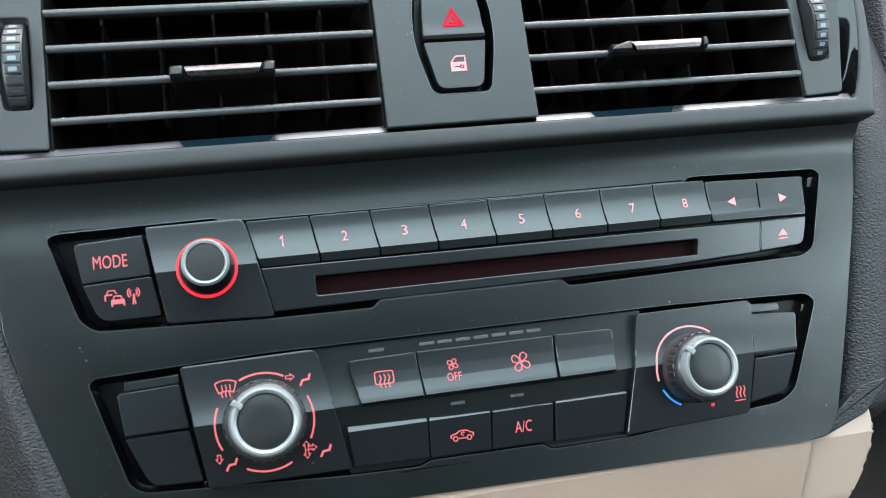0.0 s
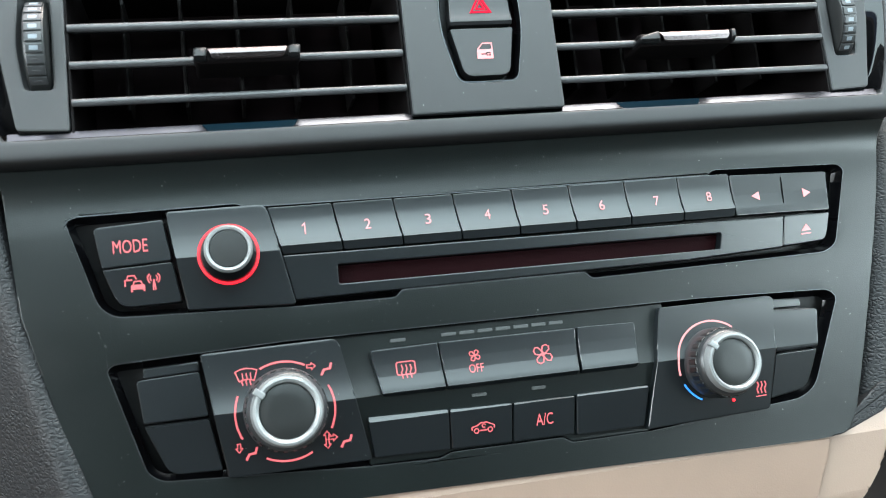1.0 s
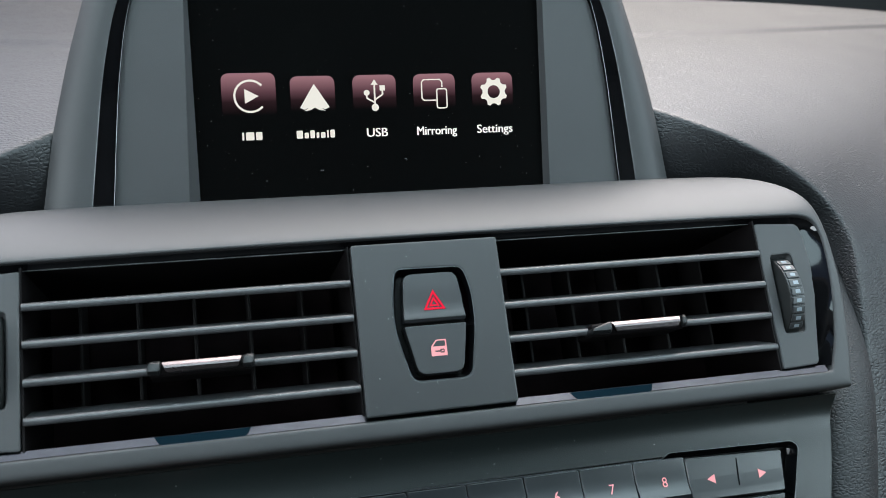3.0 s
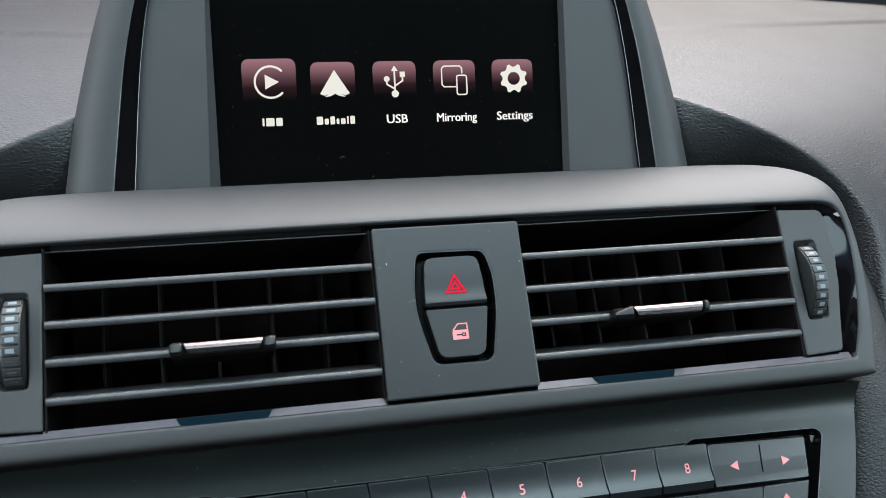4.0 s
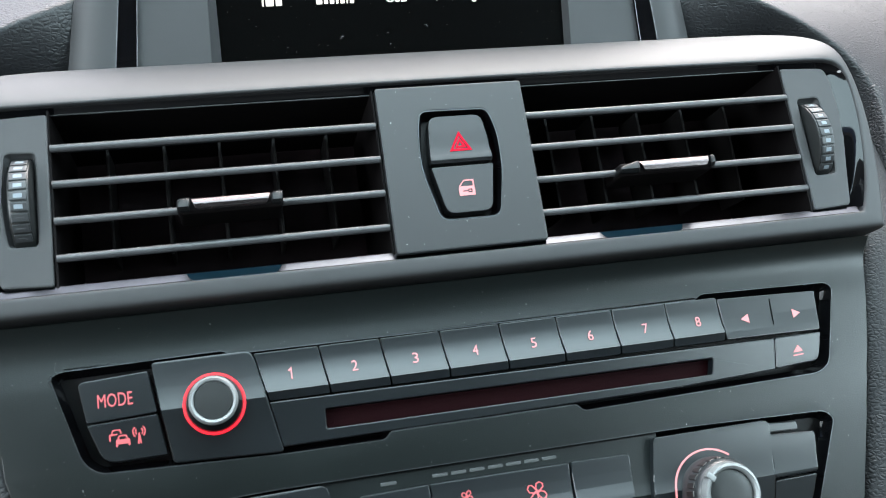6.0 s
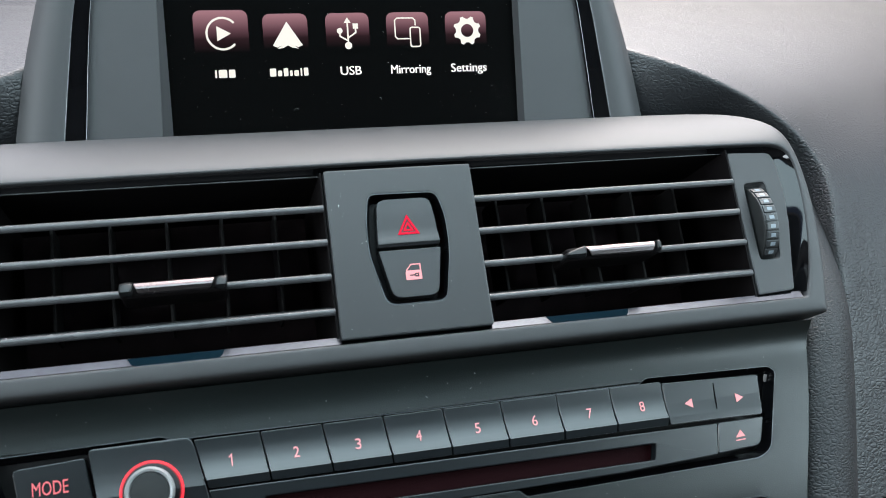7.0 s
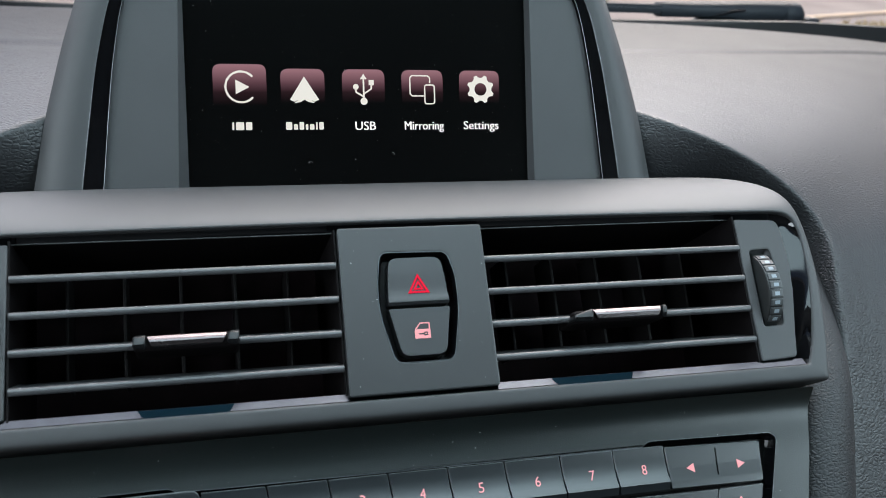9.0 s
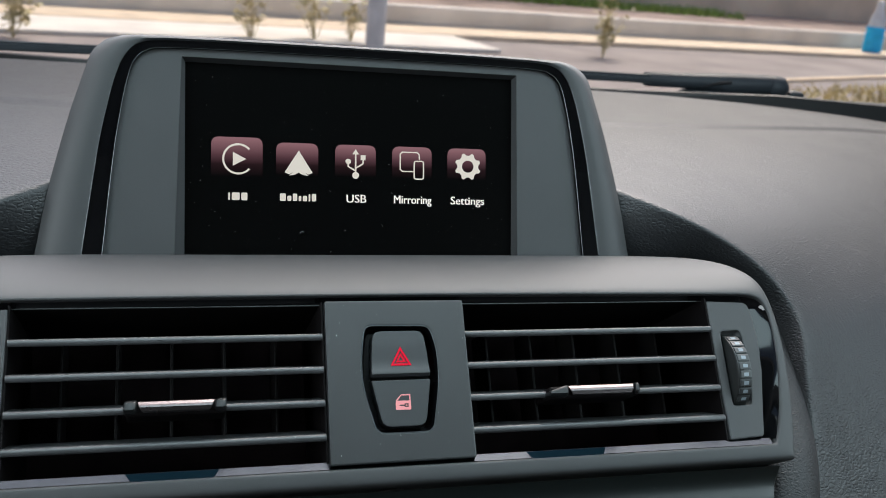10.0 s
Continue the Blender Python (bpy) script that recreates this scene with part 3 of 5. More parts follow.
def rotary(cx, cy, corners, pointer, deg_arcs, ax, ay, ar, size=1.0):
    """A rotary control: plate, ribbed skirt, silver rim with pointer, dark cap."""
    pl = key("knob_plate", corners, CLIMATE, 1.5, climate, "black plate round the rotary knob", [1.2, 3, 1.2, 1.2], CC, None, 8, 0.6)
    k = part("rotary_knob", lathe([(r * size, z) for r, z in [(13.6, -8), (13.6, -4.8), (13.2, -3.6), (12.7, 2.4), (12.2, 3.6), (10.9, 4.6)]], 64, cx=cx, cy=cy), M_SKIRT, climate, "ribbed grey rotary knob")
    for i in range(26):
        a = 2 * math.pi * i / 26
        rib = box(-1.05, 12.6 * size, -4.6, 1.05, 13.25 * size, 1.6, 0.25, 1)
        bmesh.ops.rotate(rib, verts=rib.verts[:], cent=(0, 0, 0), matrix=Matrix.Rotation(a, 3, "Z"))
        bmesh.ops.translate(rib, verts=rib.verts[:], vec=(cx, cy, 0))
        part("rib", rib, M_RUBBER, k)
    part("silver_rim", lathe([(r * size, z) for r, z in [(11.5, 4.0), (11.3, 5.8), (10.7, 6.9), (9.9, 7.1), (9.0, 6.5), (8.8, 5.4)]], 64, cx=cx, cy=cy), M_SILVER, k, "satin silver rim")
    part("cap", lathe([(r * size, z) for r, z in [(9.1, 4.4), (8.9, 5.4), (8.2, 5.7), (4, 5.7), (0, 5.75)]], 64, cx=cx, cy=cy), M_RUBBER, k, "dark matt cap")
    p = box(8.4 * size, -1.1, 4.6, 12.2 * size, 1.1, 7.2, 0.5, 2)
    bmesh.ops.rotate(p, verts=p.verts[:], cent=(0, 0, 0), matrix=Matrix.Rotation(radians(pointer), 3, "Z"))
    bmesh.ops.translate(p, verts=p.verts[:], vec=(cx, cy, 0))
    part("pointer", p, M_SILVER, k, "raised silver pointer")
    zz = lambda y: CLIMATE(y) + 1.5
    for a0, a1, m, tag in deg_arcs:
        part("scale_arc", stroke(bmesh.new(), arc(ax, ay, ar, a0, a1, 20), 0.85, zz), m, pl, tag)
    return pl, zz


LX, LY = -78.7, -92.8
pl, zz = rotary(LX, LY, [(-104.3, -71.9), (-59.4, -71.2), (-51.6, -112.6), (-98.4, -112.4)], 143,
                [(62, 116, M_LEGEND, "pink backlit arc"), (-27, 25, M_LEGEND, "pink backlit arc"), (-117, -62, M_LEGEND, "pink backlit arc"), (156, 207, M_LEGEND, "pink backlit arc")], LX, LY - .4, 16.1)


def seat_flow(bm, x, y, z, arrows):
    """The air-flow pictogram: a plain seat shape with arrows."""
    stroke(bm, [(x + 2.2, y + 1.4), (x + 1.6, y - 0.4), (x - 0.4, y - 0.6), (x - 1.4, y - 2.4)], 0.95, z)
    for ax, ay, dx, dy in arrows:
        px, py = -dy, dx
        stroke(bm, [(ax - dx * 1.5 + px * .5, ay - dy * 1.5 + py * .5), (ax + px * .5, ay + py * .5), (ax + px * 1.1, ay + py * 1.1), (ax + dx * 1.3, ay + dy * 1.3),
                    (ax - px * 1.1, ay - py * 1.1), (ax - px * .5, ay - py * .5), (ax - dx * 1.5 - px * .5, ay - dy * 1.5 - py * .5)], 0.4, z, closed=True)


for x, y, arrows in ((-64.6, -80.6, [(-69.0, -79.6, 1, 0)]), (-60.2, -104.8, [(-64.0, -103.6, 1, 0), (-66.0, -102.6, 0, 1), (-66.0, -105.6, 0, -1)]), (-91.0, -105.0, [(-94.4, -103.4, 0, -1)])):
    seat_flow(*(bm := bmesh.new(),), x, y, zz, arrows)
    part("air_flow_icon", bm, M_LEGEND, pl, "pink backlit air-flow pictogram")
bm = bmesh.new()
ix, iy = -90.2, -80.2
stroke(bm, [(ix - 3.5, iy + 1.3), (ix - 1.8, iy + 2.0), (ix, iy + 2.2), (ix + 1.8, iy + 2.0), (ix + 3.5, iy + 1.3), (ix + 2.4, iy - 1.9), (ix + 1.2, iy - 1.5), (ix, iy - 1.4), (ix - 1.2, iy - 1.5), (ix - 2.4, iy - 1.9)], 0.5, zz, closed=True)
for d in (-1.3, 0, 1.3):
    stroke(bm, [(ix + d, iy + 0.7), (ix + d + .15, iy - 1.0), (ix + d - .25, iy - 2.2), (ix + d, iy - 3.4)], 0.45, zz)
part("windscreen_icon", bm, M_LEGEND, pl, "pink backlit windscreen pictogram")
RX, RY = 75.6, -94.6
pl, zz = rotary(RX, RY, [(57.2, -72.6), (103.6, -72.4), (96.4, -113.6), (47.4, -115.2)], 137,
                [(52, 195, M_PALE, "pale pink backlit arc"), (209, 245, M_BLUE, "blue backlit arc")], 75.4, -93.9, 14.6, .93)
bm = bmesh.new()
for d in (-1.5, 0, 1.5):
    stroke(bm, [(93.0 + d, -103.4), (93.5 + d, -104.6), (92.8 + d, -106.0), (93.3 + d, -107.6)], 0.55, zz)
stroke(bm, [(90.8, -108.6), (95.0, -108.5)], 0.5, zz)
part("heat_icon", bm, M_LEGEND, pl, "pink backlit heat pictogram")
part("indicator", lathe([(0.6, -11.0), (0.6, -9.0), (0.3, -8.8), (0, -8.8)], 16, cx=81.6, cy=-108.8), M_RING, pl, "small red indicator")

UP = bent((-76, -8.6), (-78, -8.65), (-80, -8.62), (-82, -8.5), (-84, -8.3), (-86, -8.0), (-88, -7.55), (-89.6, -7.1), (-91.4, -6.7), (-91.8, -7.2), (-92.9, -9.4))
UC = (-82, -86, -90.5)
zu = lambda y: UP(y)
defrost = key("rear_window_button", [(-49.2, -76.8), (-25.7, -76.4), (-24.6, -92.8), (-46.4, -92.6)], UP, 0, climate, "", [1.5, .5, .5, 1.5], UC)
bm = bmesh.new()
stroke(bm, rounded(rect(-40.7, -85.9, -34.3, -81.6), .8, 2), 0.5, zu, closed=True)
for d in (-1.5, 0, 1.5):
    stroke(bm, [(-37.5 + d, -82.6), (-37.1 + d, -84.0), (-37.7 + d, -85.2), (-37.3 + d, -87.2)], 0.45, zu)
part("heated_window_icon", bm, M_LEGEND, defrost, "pink backlit heated window pictogram")
blower = key("blower_rocker", [(-25.2, -76.4), (24.4, -76.6), (23.4, -92.8), (-24.0, -92.8)], UP, 0, climate, "", .5, UC)


def fan_icon(cx, cy, r, w):
    bm = bmesh.new()
    for k in range(4):
        a = 90 * k + 8
        c, s = math.cos(radians(a)), math.sin(radians(a))
        petal = [(0.1, 0.0), (0.0, 0.45), (0.2, 0.9), (0.6, 1.0), (0.92, 0.72), (0.86, 0.38), (0.5, 0.14)]
        stroke(bm, [(cx + r * (x * c - y * s), cy + r * (x * s + y * c)) for x, y in petal], w, zu, closed=True)
    return bm


part("fan_icon", fan_icon(11.2, -84.4, 3.0, 0.5), M_LEGEND, blower, "pink backlit fan pictogram")
part("fan_icon", fan_icon(-13.2, -82.2, 1.7, 0.42), M_LEGEND, blower, "small pink fan pictogram")
legend("lettering", lettering("OFF", -13.2, -86.4, 3.0, zu, 5.2), M_LEGEND, blower, "pink backlit word OFF")
key("blank_button", [(25.2, -76.4), (47.2, -76.8), (45.8, -92.8), (24.4, -92.8)], UP, 0, climate, "", [.5, 1.5, .6, .5], UC)
for x0, x1, y in ((-41.4, -36.0, -74.1), (-15.4, -10.2, -95.7), (6.2, 11.2, -95.8), *((-23.4 + 6.55 * k, -18.2 + 6.55 * k, -73.9) for k in range(7))):
    part("indicator", slab(rounded(rect(x0, y - .55, x1, y + .55), .2, 1), CLIMATE, -1.2, 1.5, 0.12), M_LED_OFF, climate, "unlit indicator")
LO = bent((-95, -10.2), (-99.4, -9.4), (-100.4, -9.0), (-113.6, -12.2))
zl = lambda y: LO(y)
key("blank_button", [(-51.9, -98.6), (-24.3, -99.2), (-24.5, -112.9), (-50.8, -112.3)], LO, 0, climate, "", .6, (-100.4,))
recirc = key("recirculation_button", [(-23.8, -99.3), (-1.7, -99.8), (-2.5, -113.2), (-24.0, -112.9)], LO, 0, climate, "", .5, (-100.4,))
bm = bmesh.new()
x, y = -12.6, -106.6
stroke(bm, [(x - 3.9, y - .9), (x - 4.0, y + .1), (x - 2.0, y + .6), (x - .8, y + 1.4), (x + 1.4, y + 1.4), (x + 3.0, y + .6), (x + 4.0, y + .2), (x + 3.9, y - .9)], 0.5, zl)
stroke(bm, [(x - 1.2, y - 1.2), (x + 1.4, y - 1.2)], 0.5, zl)
for d in (-2.4, 2.5):
    stroke(bm, arc(x + d, y - 1.2, .8, 0, 360, 10)[:-1], 0.45, zl, closed=True)
stroke(bm, arc(x + .3, y + .3, .6, 20, 300, 8), 0.4, zl)
part("recirculation_icon", bm, M_LEGEND, recirc, "pink backlit car pictogram")
aircon = key("cooling_button", [(-1.2, -99.8), (21.3, -100.0), (20.2, -113.4), (-2.0, -113.2)], LO, 0, climate, "", .5, (-100.4,))
legend("lettering", lettering("A/C", 9.6, -106.6, 4.2, zl, 6.2), M_LEGEND, aircon, "pink backlit letters A/C")
key("blank_button", [(21.9, -99.6), (49.2, -99.6), (46.9, -113.8), (21.2, -113.8)], LO, 0.4, climate, "", .6, (-100.4,))

# ---- vents ----


def side_of(pts, s):
    return [(x * s, y) for x, y in pts]


def bar(profile, x0, x1):
    """A bar along x with the (y, z) profile."""
    bm = bmesh.new()
    a = [bm.verts.new((x0, y, z)) for y, z in profile]
    b = [bm.verts.new((x1, y, z)) for y, z in profile]
    bm.faces.new(a), bm.faces.new(b)
    for i in range(len(profile)):
        bm.faces.new((a[i - 1], a[i], b[i], b[i - 1]))
    return bm


def air_vent(s, tab0, tab1):
    """One air outlet: duct, slats with a chrome-tipped tab, vanes, and the side cover with its thumbwheel. s is -1 or 1."""
    v = thing("air_vent", None, None, "black centre air vent with four slats and a chrome tab", "air vent", "centre air vents")
    x0, x1 = (27.4, 137.4)
    a, b = (x0, x1) if s > 0 else (-x1, -x0)
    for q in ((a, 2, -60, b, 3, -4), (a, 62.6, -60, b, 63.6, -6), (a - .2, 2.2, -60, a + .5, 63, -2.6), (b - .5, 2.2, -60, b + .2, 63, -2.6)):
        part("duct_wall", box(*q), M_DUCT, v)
    part("duct_back", box(a, 2, -61, b, 63, -60), M_HAZY_BACK, v)
    # paler rounded bar added for the catch-light along the opening's upper edge
    edge = [(62.5 + .28 * math.sin(k * .785), -5.6 + .28 * math.cos(k * .785)) for k in range(8)]
    part("edge_catchlight", bar(edge, a + .4, b - .4), M_SLAT, v, "thin pale bar standing in for the catch-light over the slats", sharp=50)
    for k in range(4):
        y = 11.9 + 12.5 * k
        nose = [(y - 1.35 * math.sin(t), -2.1 + 1.1 * math.cos(t)) for t in (-1.57, -1.2, -.8, -.4, 0, .4, .8, 1.2, 1.57)]
        part("slat", bar([*nose, (y + 3.9, -18), (y + 4.8, -18)], a + .4, b - .4), M_SLAT, v, sharp=40)
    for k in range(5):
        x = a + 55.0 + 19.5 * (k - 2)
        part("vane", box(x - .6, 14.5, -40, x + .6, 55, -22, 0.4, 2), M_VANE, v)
    y = 24.7
    c0, c1 = (tab0 + 5.0, tab1 - 4.6) if s < 0 else (tab0 + 8.6, tab1 - 2.6)
    wing = rounded([(tab0 + .4, y - 2.8), (tab1 - .4, y - 2.8), (tab1, y + 2.4), (tab0 + 1.0, y + 2.0)], [1.6, 1.4, 1.2, 1.4], 4)
    belly = slab(wing, bent((y + 2.4, 1.4), (y + 1.2, 2.4), (y - 1.2, 2.8), (y - 2.0, 2.4), (y - 2.8, 1.4)), 0, 15, 0.7, segments=3)
    ears = []
    for e0, e1, slope in ((tab0, c0 - .2, .0 if s < 0 else 2.2), (c1 + .2, tab1, .0)):
        ears.append(slab(rounded([(e0, y - 2.0), (e1 - .6, y - 2.4), (e1, y + 2.5), (e0 + .4, y + 2.3 - slope)], [1.4, .8, .9, 1.4], 4), bent((y + 2.6, 3.4), (y + 1.4, 4.6), (y - 1.0, 4.9), (y - 2.4, 3.6)), 0, 8, 0.9, segments=3))
    tab = part("tab", belly, M_DUCT, v, "black sliding tab with raised ends", sharp=40)
    for ear in ears:
        part("tab_end", ear, M_TAB, tab, sharp=40)
    part("chrome_strip", slab(rounded([(c0 + 1.2, y - 2.0), (c1 - 1.2, y - 2.0), (c1 + .2, y + 2.0), (c0 - .2, y + 2.0)], [1.3, 1.3, .4, .4], 4), bent((y + 2.0, 3.1), (y + .8, 4.1), (y + .3, 4.35), (y - .2, 4.4), (y - 1.6, 4.0), (y - 2.0, 3.4)), 0.0, 2.5, 0.2), M_CHROME, tab, "polished chrome strip", sharp=12)
    cut = side_of(rounded([(141.8, 48.2), (151.2, 48.6), (152.8, 32), (151.0, 16.8), (142.2, 16.6)], [1.5, 1.8, 4, 1.5, 1.5], 3), s)
    out = side_of(rounded([(137.4, 61.6), (157.2, 60.8), (159.2, 50), (159.0, 35), (154.2, 3.6), (138.2, 2.8)], [1, 3, 4, 4, 1.5, 1], 3), s)
    cover = part("cover", slab(out, flat, -2.0, 10, 0.7, (), (cut,)), M_FASCIA, v, "grey cover plate beside the slats")
    rim(cut, lambda q: -2.0, -5.0, 1.5, cover, 0.6, M_FASCIA)
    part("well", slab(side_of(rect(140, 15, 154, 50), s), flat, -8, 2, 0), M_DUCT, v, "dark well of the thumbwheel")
    wx, wy, wn, R = 146.4 * s, 32.0, -13.0, 17.5
    wheel = lathe([(0, -3.6), (R - 1.6, -3.6), (R - .3, -3.0), (R, -2.4), (R, 2.4), (R - .3, 3.0), (R - 1.6, 3.6), (0, 3.6)], 64)
    turn = Matrix(((0, 0, 1), (0, 1, 0), (-1, 0, 0)))
    bmesh.ops.transform(wheel, matrix=turn.to_4x4(), verts=wheel.verts[:])
    bmesh.ops.translate(wheel, verts=wheel.verts[:], vec=(wx, wy, wn))
    w = part("thumbwheel", wheel, M_RUBBER, v, "ribbed thumbwheel with a row of pale marks")
    for k in range(9):
        ang = radians(46 - 11.5 * k)
        lit = k < 6 if s < 0 else True
        hh = 0.75 if lit else 0.25
        ww = 1.35 if s < 0 else 1.1
        rib = box(-2.7, -1.5, -1.0, 2.7, 1.5, 0.45, 0.4, 2)
        bmesh.ops.rotate(rib, verts=rib.verts[:], cent=(0, 0, 0), matrix=Matrix.Rotation(-ang, 3, "X"))
        bmesh.ops.translate(rib, verts=rib.verts[:], vec=(wx, wy + R * math.sin(ang), wn + R * math.cos(ang)))
        part("rib", rib, M_WHEEL, w)
        mk = box(-ww, -hh, 0.2, ww, hh, 0.52, 0.08, 1)
        bmesh.ops.rotate(mk, verts=mk.verts[:], cent=(0, 0, 0), matrix=Matrix.Rotation(-ang, 3, "X"))
        bmesh.ops.translate(mk, verts=mk.verts[:], vec=(wx, wy + R * math.sin(ang), wn + R * math.cos(ang)))
        part("mark", mk, M_MARK if lit else M_SLAT, w)
    return v


air_vent(-1, -98.4, -63.2)
air_vent(1, 58.6, 97.6)

# ---- hazard panel ----
hazard = thing("hazard_switch_panel", None, None, "grey plate with hazard and door lock buttons between vents", "switch panel")
CUT = rounded([(-11.8, 53.0), (13.4, 52.6), (15.8, 44), (16.0, 31), (12.4, 12.1), (-9.2, 12.1), (-13.8, 31), (-13.6, 42)], [3, 3, 5, 6, 3.4, 3.4, 6, 5], 4)
part("plate", slab(rounded([(-26.8, 62.8), (28.0, 62.8), (28.4, 1.6), (-27.0, 1.4)], 1.0, 3), flat, 0, 8, 0.6, (), (CUT,)), M_PLATE, hazard, "grey satin plate")
part("recess", slab(rounded([(-15, 54), (17, 54), (17.4, 30), (15, 11), (-12, 11), (-15.4, 30)], 2, 3), bent((54, -6), (11, -9)), 0, 2, 0), M_DEEP, hazard, "black recess")
rim(CUT, flat, -6.5, 2.0, hazard, 0.6)
HZ = bent((51, -0.9), (46, -0.7), (39, -0.7), (37.4, -0.6), (36, -0.35), (34.8, -0.05), (34.2, -0.1), (33.2, -0.9))
hb = key("hazard_button", [(-8.8, 51.0), (11.2, 51.0), (12.9, 33.2), (-10.2, 33.2)], HZ, 0, hazard, "dark hazard button", [3.4, 3.4, .6, .6], (44, 40, 36.5), M_SWITCH, 5, 0.5)
bm = bmesh.new()
stroke(bm, [(-1.83, 37.75), (5.03, 37.75), (1.6, 43.93)], 1.0, lambda y: HZ(y) + .05, closed=True)
stroke(bm, [(0.12, 38.9), (3.08, 38.9), (1.6, 41.56)], 0.85, lambda y: HZ(y) + .05, closed=True)
part("warning_triangle", bm, M_RED, hb, "red double warning triangle")
lb = key("lock_button", [(-10.2, 32.0), (12.9, 32.0), (9.9, 14.4), (-6.7, 14.4)], bent((32, -1.0), (14, -0.6)), 0, hazard, "dark door lock button", [.6, .6, 3.2, 3.2], (), M_SWITCH, 5, 0.5)
bm = bmesh.new()
zk = -0.75
blot(bm, [(-1.4, 20.6), (4.4, 20.6), (4.4, 21.6), (-1.4, 21.6)], zk)
blot(bm, [(-1.4, 23.0), (4.4, 23.0), (4.4, 24.0), (-1.2, 24.0)], zk)
blot(bm, [(-1.4, 21.6), (0.0, 21.6), (0.0, 23.0), (-1.4, 23.0)], zk)
blot(bm, [(3.5, 21.6), (4.4, 21.6), (4.4, 23.0), (3.5, 23.0)], zk)
blot(bm, [(0.0, 22.55), (1.9, 22.55), (1.9, 23.0), (0.0, 23.0)], zk)
blot(bm, [(0.0, 21.6), (1.9, 21.6), (1.9, 22.0), (0.0, 22.0)], zk)
blot(bm, [(2.4, 22.1), (3.0, 22.1), (3.0, 22.5), (2.4, 22.5)], zk)
stroke(bm, [(-1.1, 24.0), (0.8, 26.2), (4.15, 26.2), (4.15, 24.0)], 0.55, zk)
part("door_icon", bm, M_PALE, lb, "pale pink backlit car door pictogram")

# ---- surround of the vents ----
surround = thing("vent_surround", None, None, "grey satin surround hooding the two air vents", "dashboard trim")
INNER = [(0.0, 0.2), (60.0, 0.2), (120.0, 0.2), (148.0, 0.2), (152.5, 0.25), (157.4, 0.4), (158.2, 0.8), (158.9, 2.4), (161.6, 9.0), (164.0, 20.0), (166.0, 34.0), (166.4, 48.0), (165.8, 56.4), (163.6, 61.4), (158.6, 63.8), (148.0, 64.0), (120.0, 64.4), (60.0, 64.8), (0.0, 65.0)]
OUTER = [(0.0, -6.9), (60.0, -6.9), (120.0, -6.9), (152.0, -6.9), (164.0, -6.9), (167.2, -6.9), (167.5, -6.5), (167.7, -3.0), (169.6, 8.0), (170.8, 22.0), (171.4, 36.0), (171.4, 50.0), (171.2, 63.5), (170.6, 78.0), (166.4, 89.4), (155.0, 95.6), (120.0, 96.6), (60.0, 96.6), (0.0, 96.6)]
WTOP = [0, 0, 0, 0, 0, 0, 0, 0, 0, 0, 0, .05, .2, .45, .75, .95, 1, 1, 1]
FS = [0, 0, .07, .30, .72, .93, 1.0, 1.0]
NS = [-5, -1.2, -0.3, -0.4, -0.6, -1.5, -4.6, -36.0]
FT = [0, 0, .015, .12, .35, .65, 1.0, 1.03]
NT = [-5, -1.6, -0.4, -2.4, -9.2, -21.4, -43.4, -62.0]


def stations():
    for i, (p, q, w) in enumerate(zip(INNER, OUTER, WTOP)):
        yield p, q, w


half = list(stations())
ring = [((-p[0], p[1]), (-q[0], q[1]), w) for p, q, w in half] + half[-2::-1]
bm = bmesh.new()
rows = []
for p, q, w in ring:
    row = []
    for fs, ns, ft, nt_ in zip(FS, NS, FT, NT):
        f, n = fs + (ft - fs) * w, ns + (nt_ - ns) * w
        row.append(bm.verts.new((p[0] + (q[0] - p[0]) * f, p[1] + (q[1] - p[1]) * f, n)))
    rows.append(row)
for a, b in zip(rows, rows[1:]):
    for i in range(len(a) - 1):
        bm.faces.new((a[i], a[i + 1], b[i + 1], b[i]))
hood = part("hood", bm, M_FASCIA, surround, "grey satin frame, deep as a hood at its top", sharp=50)
sub = hood.modifiers.new("round", "SUBSURF")
sub.levels = sub.render_levels = 2


part("gloss_strip", bar([(2.9, -3.0), (0.25, -1.3), (0.25, -8), (2.9, -8)], -157.0, 157.0), M_TRIM, surround, "shiny dark chrome strip along the sill")
# the tab's reflection in the strip, built as a coloured plate
for x0, x1 in ((-97.4, -66.0), (49.2, 82.4)):
    part("inset", slab(rounded([(x0 + 1.6, -0.05), (x1 - 1.6, -0.05), (x1, 2.85), (x0, 2.85)], [1.8, 1.8, .1, .1], 4), lambda y: -1.3 - (y - 0.25) * 0.64, 0.12, 1.0, 0.1), M_TAB_REFLECTION, surround, "blue-black plate coloured as the tab's reflection in the strip")
# glossy inner frame round the opening, dished towards the covers
lip = [(Vector(p), w) for p, q, w in ring if p[1] > 1]
for _ in range(2):
    cut = [lip[0]]
    for (a, wa), (b, wb) in zip(lip, lip[1:]):
        cut += [(a.lerp(b, .25), wa * .75 + wb * .25), (a.lerp(b, .75), wa * .25 + wb * .75)]
    lip = cut + [lip[-1]]
bm = bmesh.new()
rows = []
